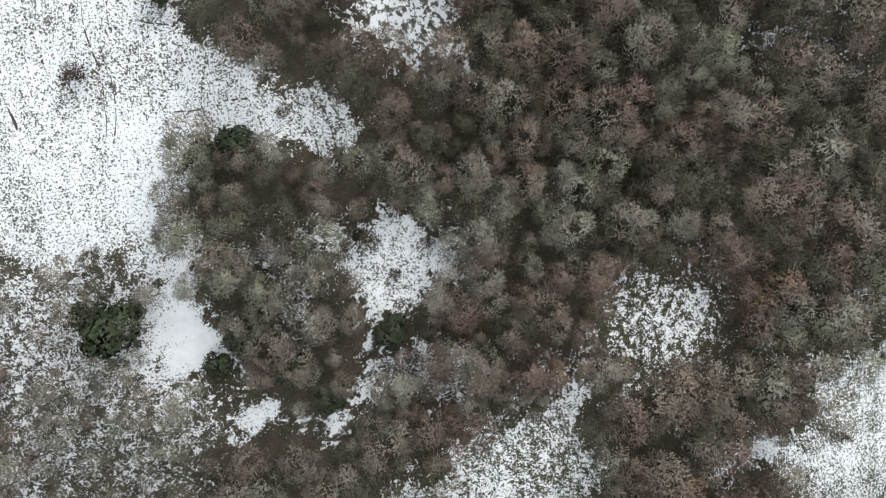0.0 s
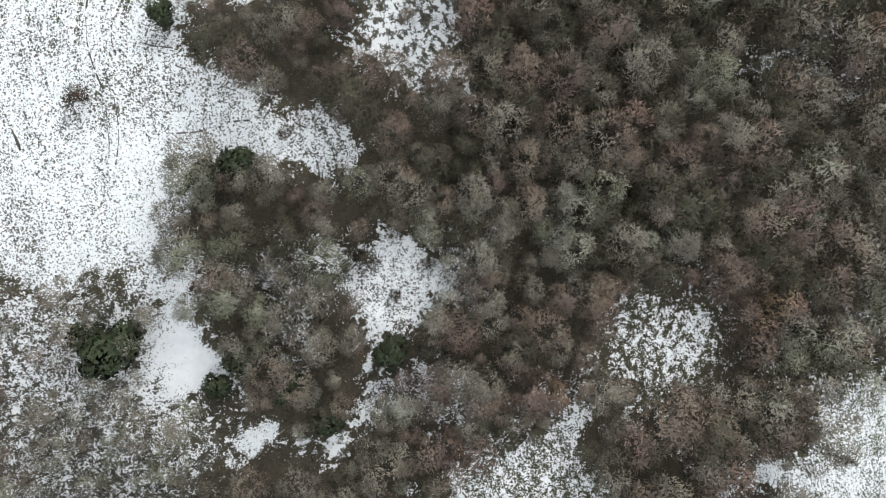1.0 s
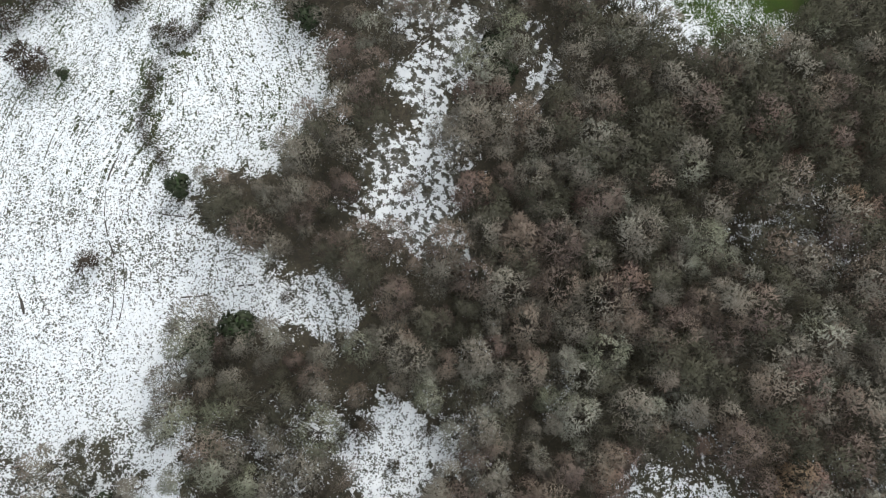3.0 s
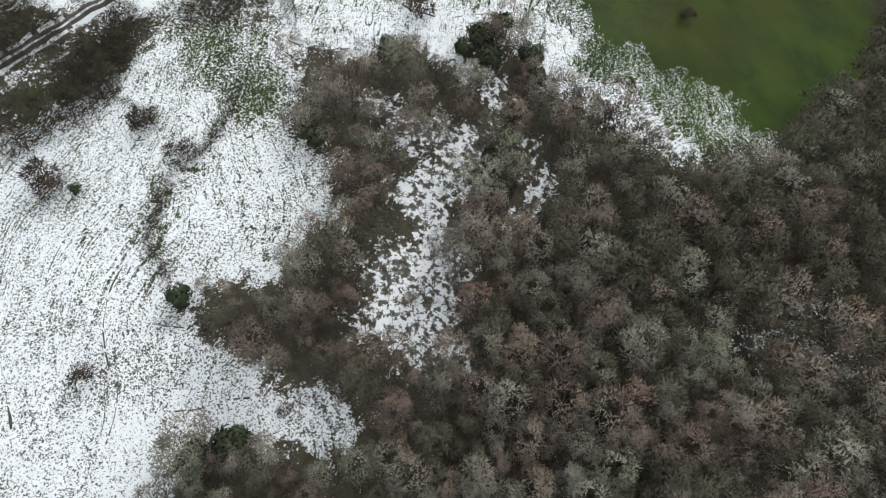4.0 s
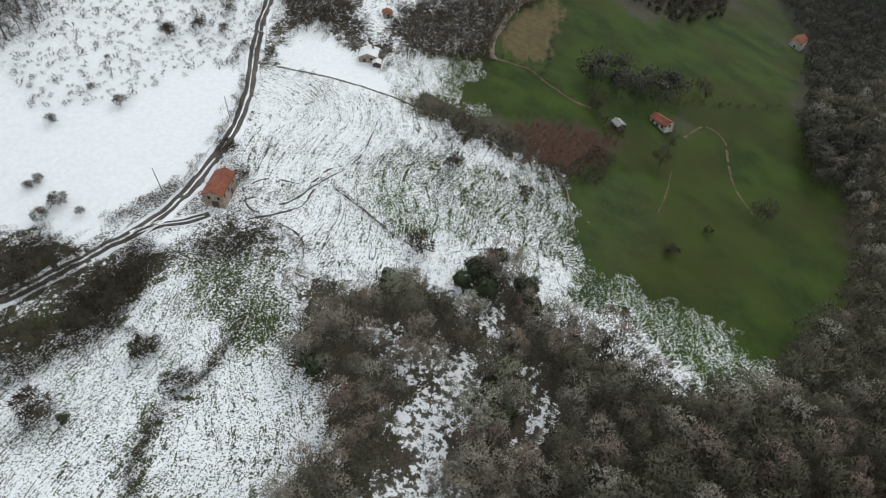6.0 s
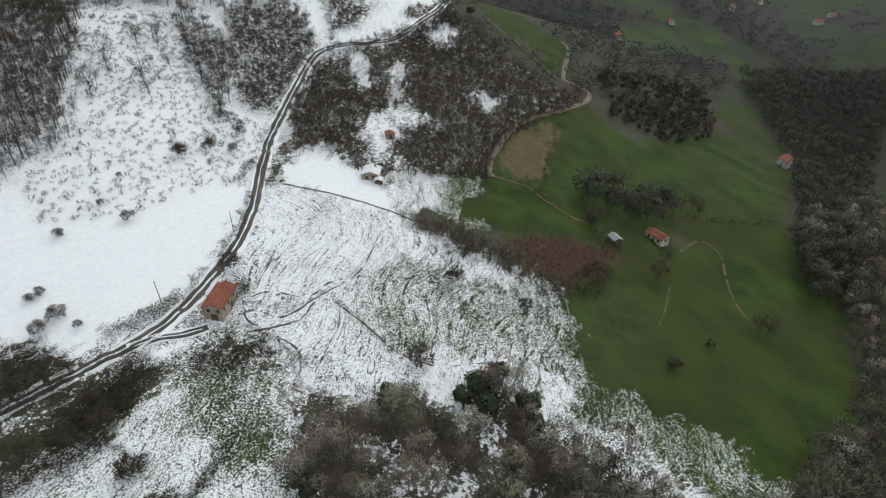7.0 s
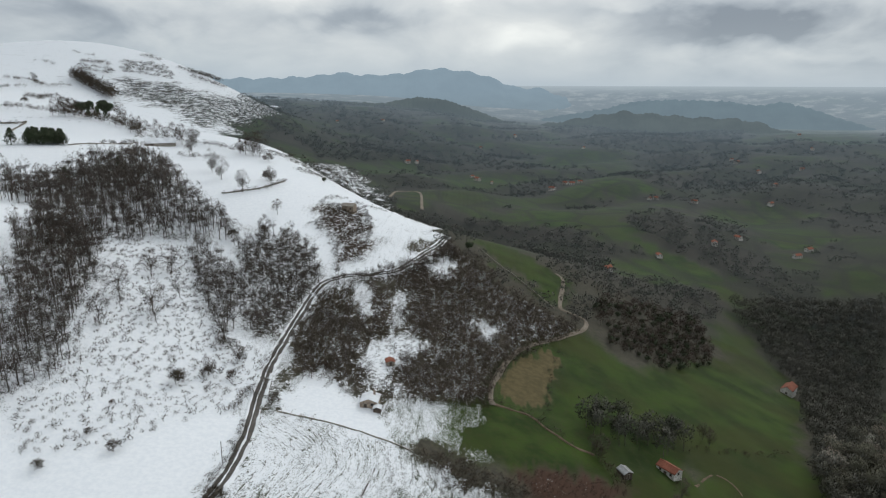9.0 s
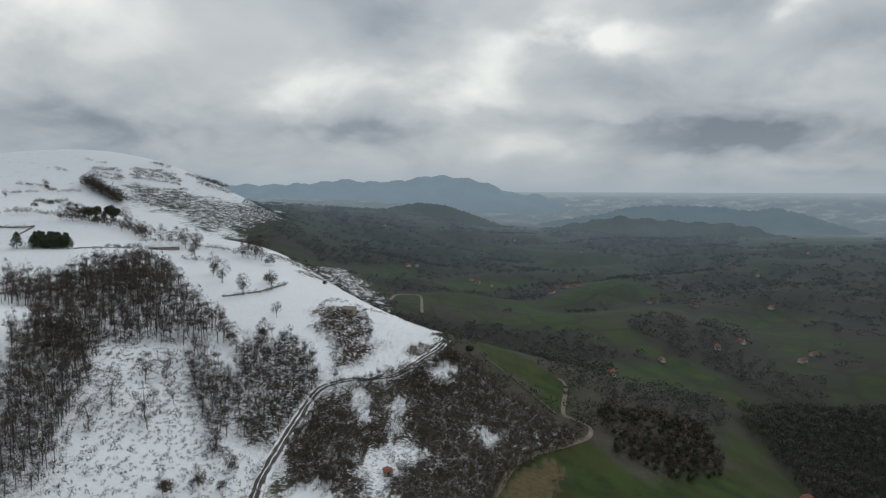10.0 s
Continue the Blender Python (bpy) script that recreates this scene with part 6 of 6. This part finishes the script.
def hedges():
    """Rows of dark scrub along the terraces of the snowy hill and between its fields."""
    sp, r = [], np.random.RandomState(4)
    for pts, gap, size in HEDGES:
        line = smooth_line(pts, gap)
        q = line + r.normal(size=line.shape) * gap * 0.4
        sp.append(spots_of(q[:, 0], q[:, 1], size * 0.6, size * 1.3, len(SCRUB), r))
    return joined("hedge", SCRUB, np.concatenate(sp), BARK, SHRUB, "dark leafless hedges along snowy terraces", "hedge")


hedges()
plant(BUSHES, "bush", BUSH_SPOTS, SHRUB, "bare tangled bush standing in snow and grass", "bush", "bushes in the fields")
plant(AIRY, "field_tree", TREE_SPOTS, DARKTWIG, "leafless tree standing alone in a field", "tree", "trees in the fields")
plant(PALE, "pale_tree", PALE_TREE_SPOTS, TWIG, "spreading leafless tree with pale bare limbs", "tree", "pale trees of the near wood")
plant(EVERGREEN, "evergreen_tree", EVERGREEN_SPOTS, LEAF, "round evergreen tree with dense dark green leaves", "tree", "evergreens")
plant(CONIFER, "conifer", CONIFER_SPOTS, LEAF, "dark conifer in a windbreak on snowy ground", "tree", "conifers of the windbreak")


def valley_houses():
    first = None
    r = random.Random(8)
    for x, y in HOUSE_SPOTS:
        a = r.uniform(0, 180)
        if first is None:
            first = building("valley_house", x, y, 7.5, 11.0, 4.6, 6.6, a, RENDER, ROOF, "pale valley house with a red tiled roof", "house",
                             [("window", f, u, h, 1.1, 1.3) for f in ("x-", "x+") for u in (-3.4, 0.0, 3.4) for h in (0.8, 2.9)]
                             + [("window", f, u, 3.0, 1.1, 1.2) for f in ("y-", "y+") for u in (-2.0, 2.0)], "houses of the valley")
            continue
        ob = copy_thing(first, pose(x, y, ground_z(x, y), 0, 0, a))
        s = r.uniform(0.65, 0.95) * (1 + max(0, math.hypot(x, y) - 1200) / 3000)
        ob.scale = (s, s, s)


valley_houses()

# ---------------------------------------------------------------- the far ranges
def backdrop_material(name, base, painted_haze, strength):
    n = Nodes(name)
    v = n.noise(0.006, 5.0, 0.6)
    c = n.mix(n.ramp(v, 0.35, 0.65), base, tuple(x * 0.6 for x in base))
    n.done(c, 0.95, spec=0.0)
    # haze painted in as the hills' own glow, nearing one blue-grey at the foot
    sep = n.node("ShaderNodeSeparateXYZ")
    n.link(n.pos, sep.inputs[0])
    n.put(n.mix(n.ramp(sep.outputs[2], -60.0, 110.0, 0.5, 0.0), painted_haze, (0.21, 0.26, 0.30)), n.bsdf.inputs["Emission Color"])
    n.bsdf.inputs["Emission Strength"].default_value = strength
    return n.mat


def far_range(dist, crest, foot, depth, material, label, seed):
    """A range of hills on the skyline. crest: bearing in degrees and height of single summits, joined smoothly."""
    r = np.random.RandomState(seed)
    b = np.array(crest, float)
    az = np.linspace(b[0, 0], b[-1, 0], 240)
    h = np.interp(az, b[:, 0], b[:, 1])
    for _ in range(2):
        h = np.convolve(np.pad(h, 2, "edge"), np.ones(5) / 5, "valid")
    ends = np.clip(np.minimum(np.arange(240), 239 - np.arange(240)) / 30, 0, 1)
    h = foot + (h - foot) * ends
    rough = sum(r.normal() * np.sin(az * f + r.rand() * 6) / f for f in (3, 5, 9, 15, 24)) * 9
    h = h + rough * np.clip((h - foot) / 60, 0, 1)
    rows = 10
    V = []
    for i in range(rows):
        f = i / (rows - 1)
        shape = math.sin(min(f / 0.7, 1) * math.pi / 2) ** 1.2 if f < 0.7 else 1 - (f - 0.7) / 0.6
        d = dist - depth + depth * f
        gul = r.normal(size=len(az)) * 2.0 * (1 - abs(f - 0.5))
        z = foot + (h - foot) * shape + gul * (0 if i in (0, 7) else 1) * np.clip((h - foot) / 60, 0, 1)
        a = np.radians(az)
        V.append(np.column_stack([np.sin(a) * d, np.cos(a) * d, z]))
    m = len(az)
    k = np.arange(m - 1)
    Q = np.concatenate([np.stack([k + j * m, k + 1 + j * m, k + 1 + (j + 1) * m, k + (j + 1) * m], 1) for j in range(rows - 1)])
    return tagged(new("far_range", mesh_of("far_range", np.concatenate(V), Q, material, True)), label, "hills", kind="structure")


# emission colours of the haze painted on each range, palest on the farthest
HAZE_A = backdrop_material("painted_haze_far", (0.05, 0.06, 0.06), (0.28, 0.36, 0.43), 1.1)
HAZE_B = backdrop_material("painted_haze_mid", (0.04, 0.05, 0.045), (0.20, 0.265, 0.32), 1.0)
HAZE_C = backdrop_material("painted_haze_near", (0.05, 0.055, 0.045), (0.15, 0.19, 0.215), 0.7)
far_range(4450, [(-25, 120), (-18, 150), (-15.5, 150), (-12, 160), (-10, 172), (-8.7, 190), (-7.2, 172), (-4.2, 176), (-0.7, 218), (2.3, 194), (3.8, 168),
                 (5.8, 108), (7.2, 90), (8.1, 104), (9.3, 66), (11, 34), (14, 0), (17, -50)], -60, 700, HAZE_A, "blue hazy mountain range on the skyline", 3)
far_range(3700, [(5, -90), (9, -50), (13.7, -3), (15.9, 36), (18.5, 46), (23.0, 40), (25.5, 22), (27.0, 42), (29.0, 14), (31.5, -40), (36, -90)], -95, 500, HAZE_B,
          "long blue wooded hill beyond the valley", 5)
far_range(3000, [(3, -90), (7, -60), (11.5, -20), (15.0, 12), (19.5, -4), (25.0, -14), (27.0, -45), (30, -80), (33, -95)], -95, 500, HAZE_C, "hazy wooded hill beyond the valley", 7)
far_range(2900, [(-14, 20), (-9.1, 50), (-5.2, 42), (-2.2, 68), (0.3, 56), (3.3, 6), (6, -40), (9, -80)], -80, 500, HAZE_C, "low brown wooded hills beyond the valley", 9)
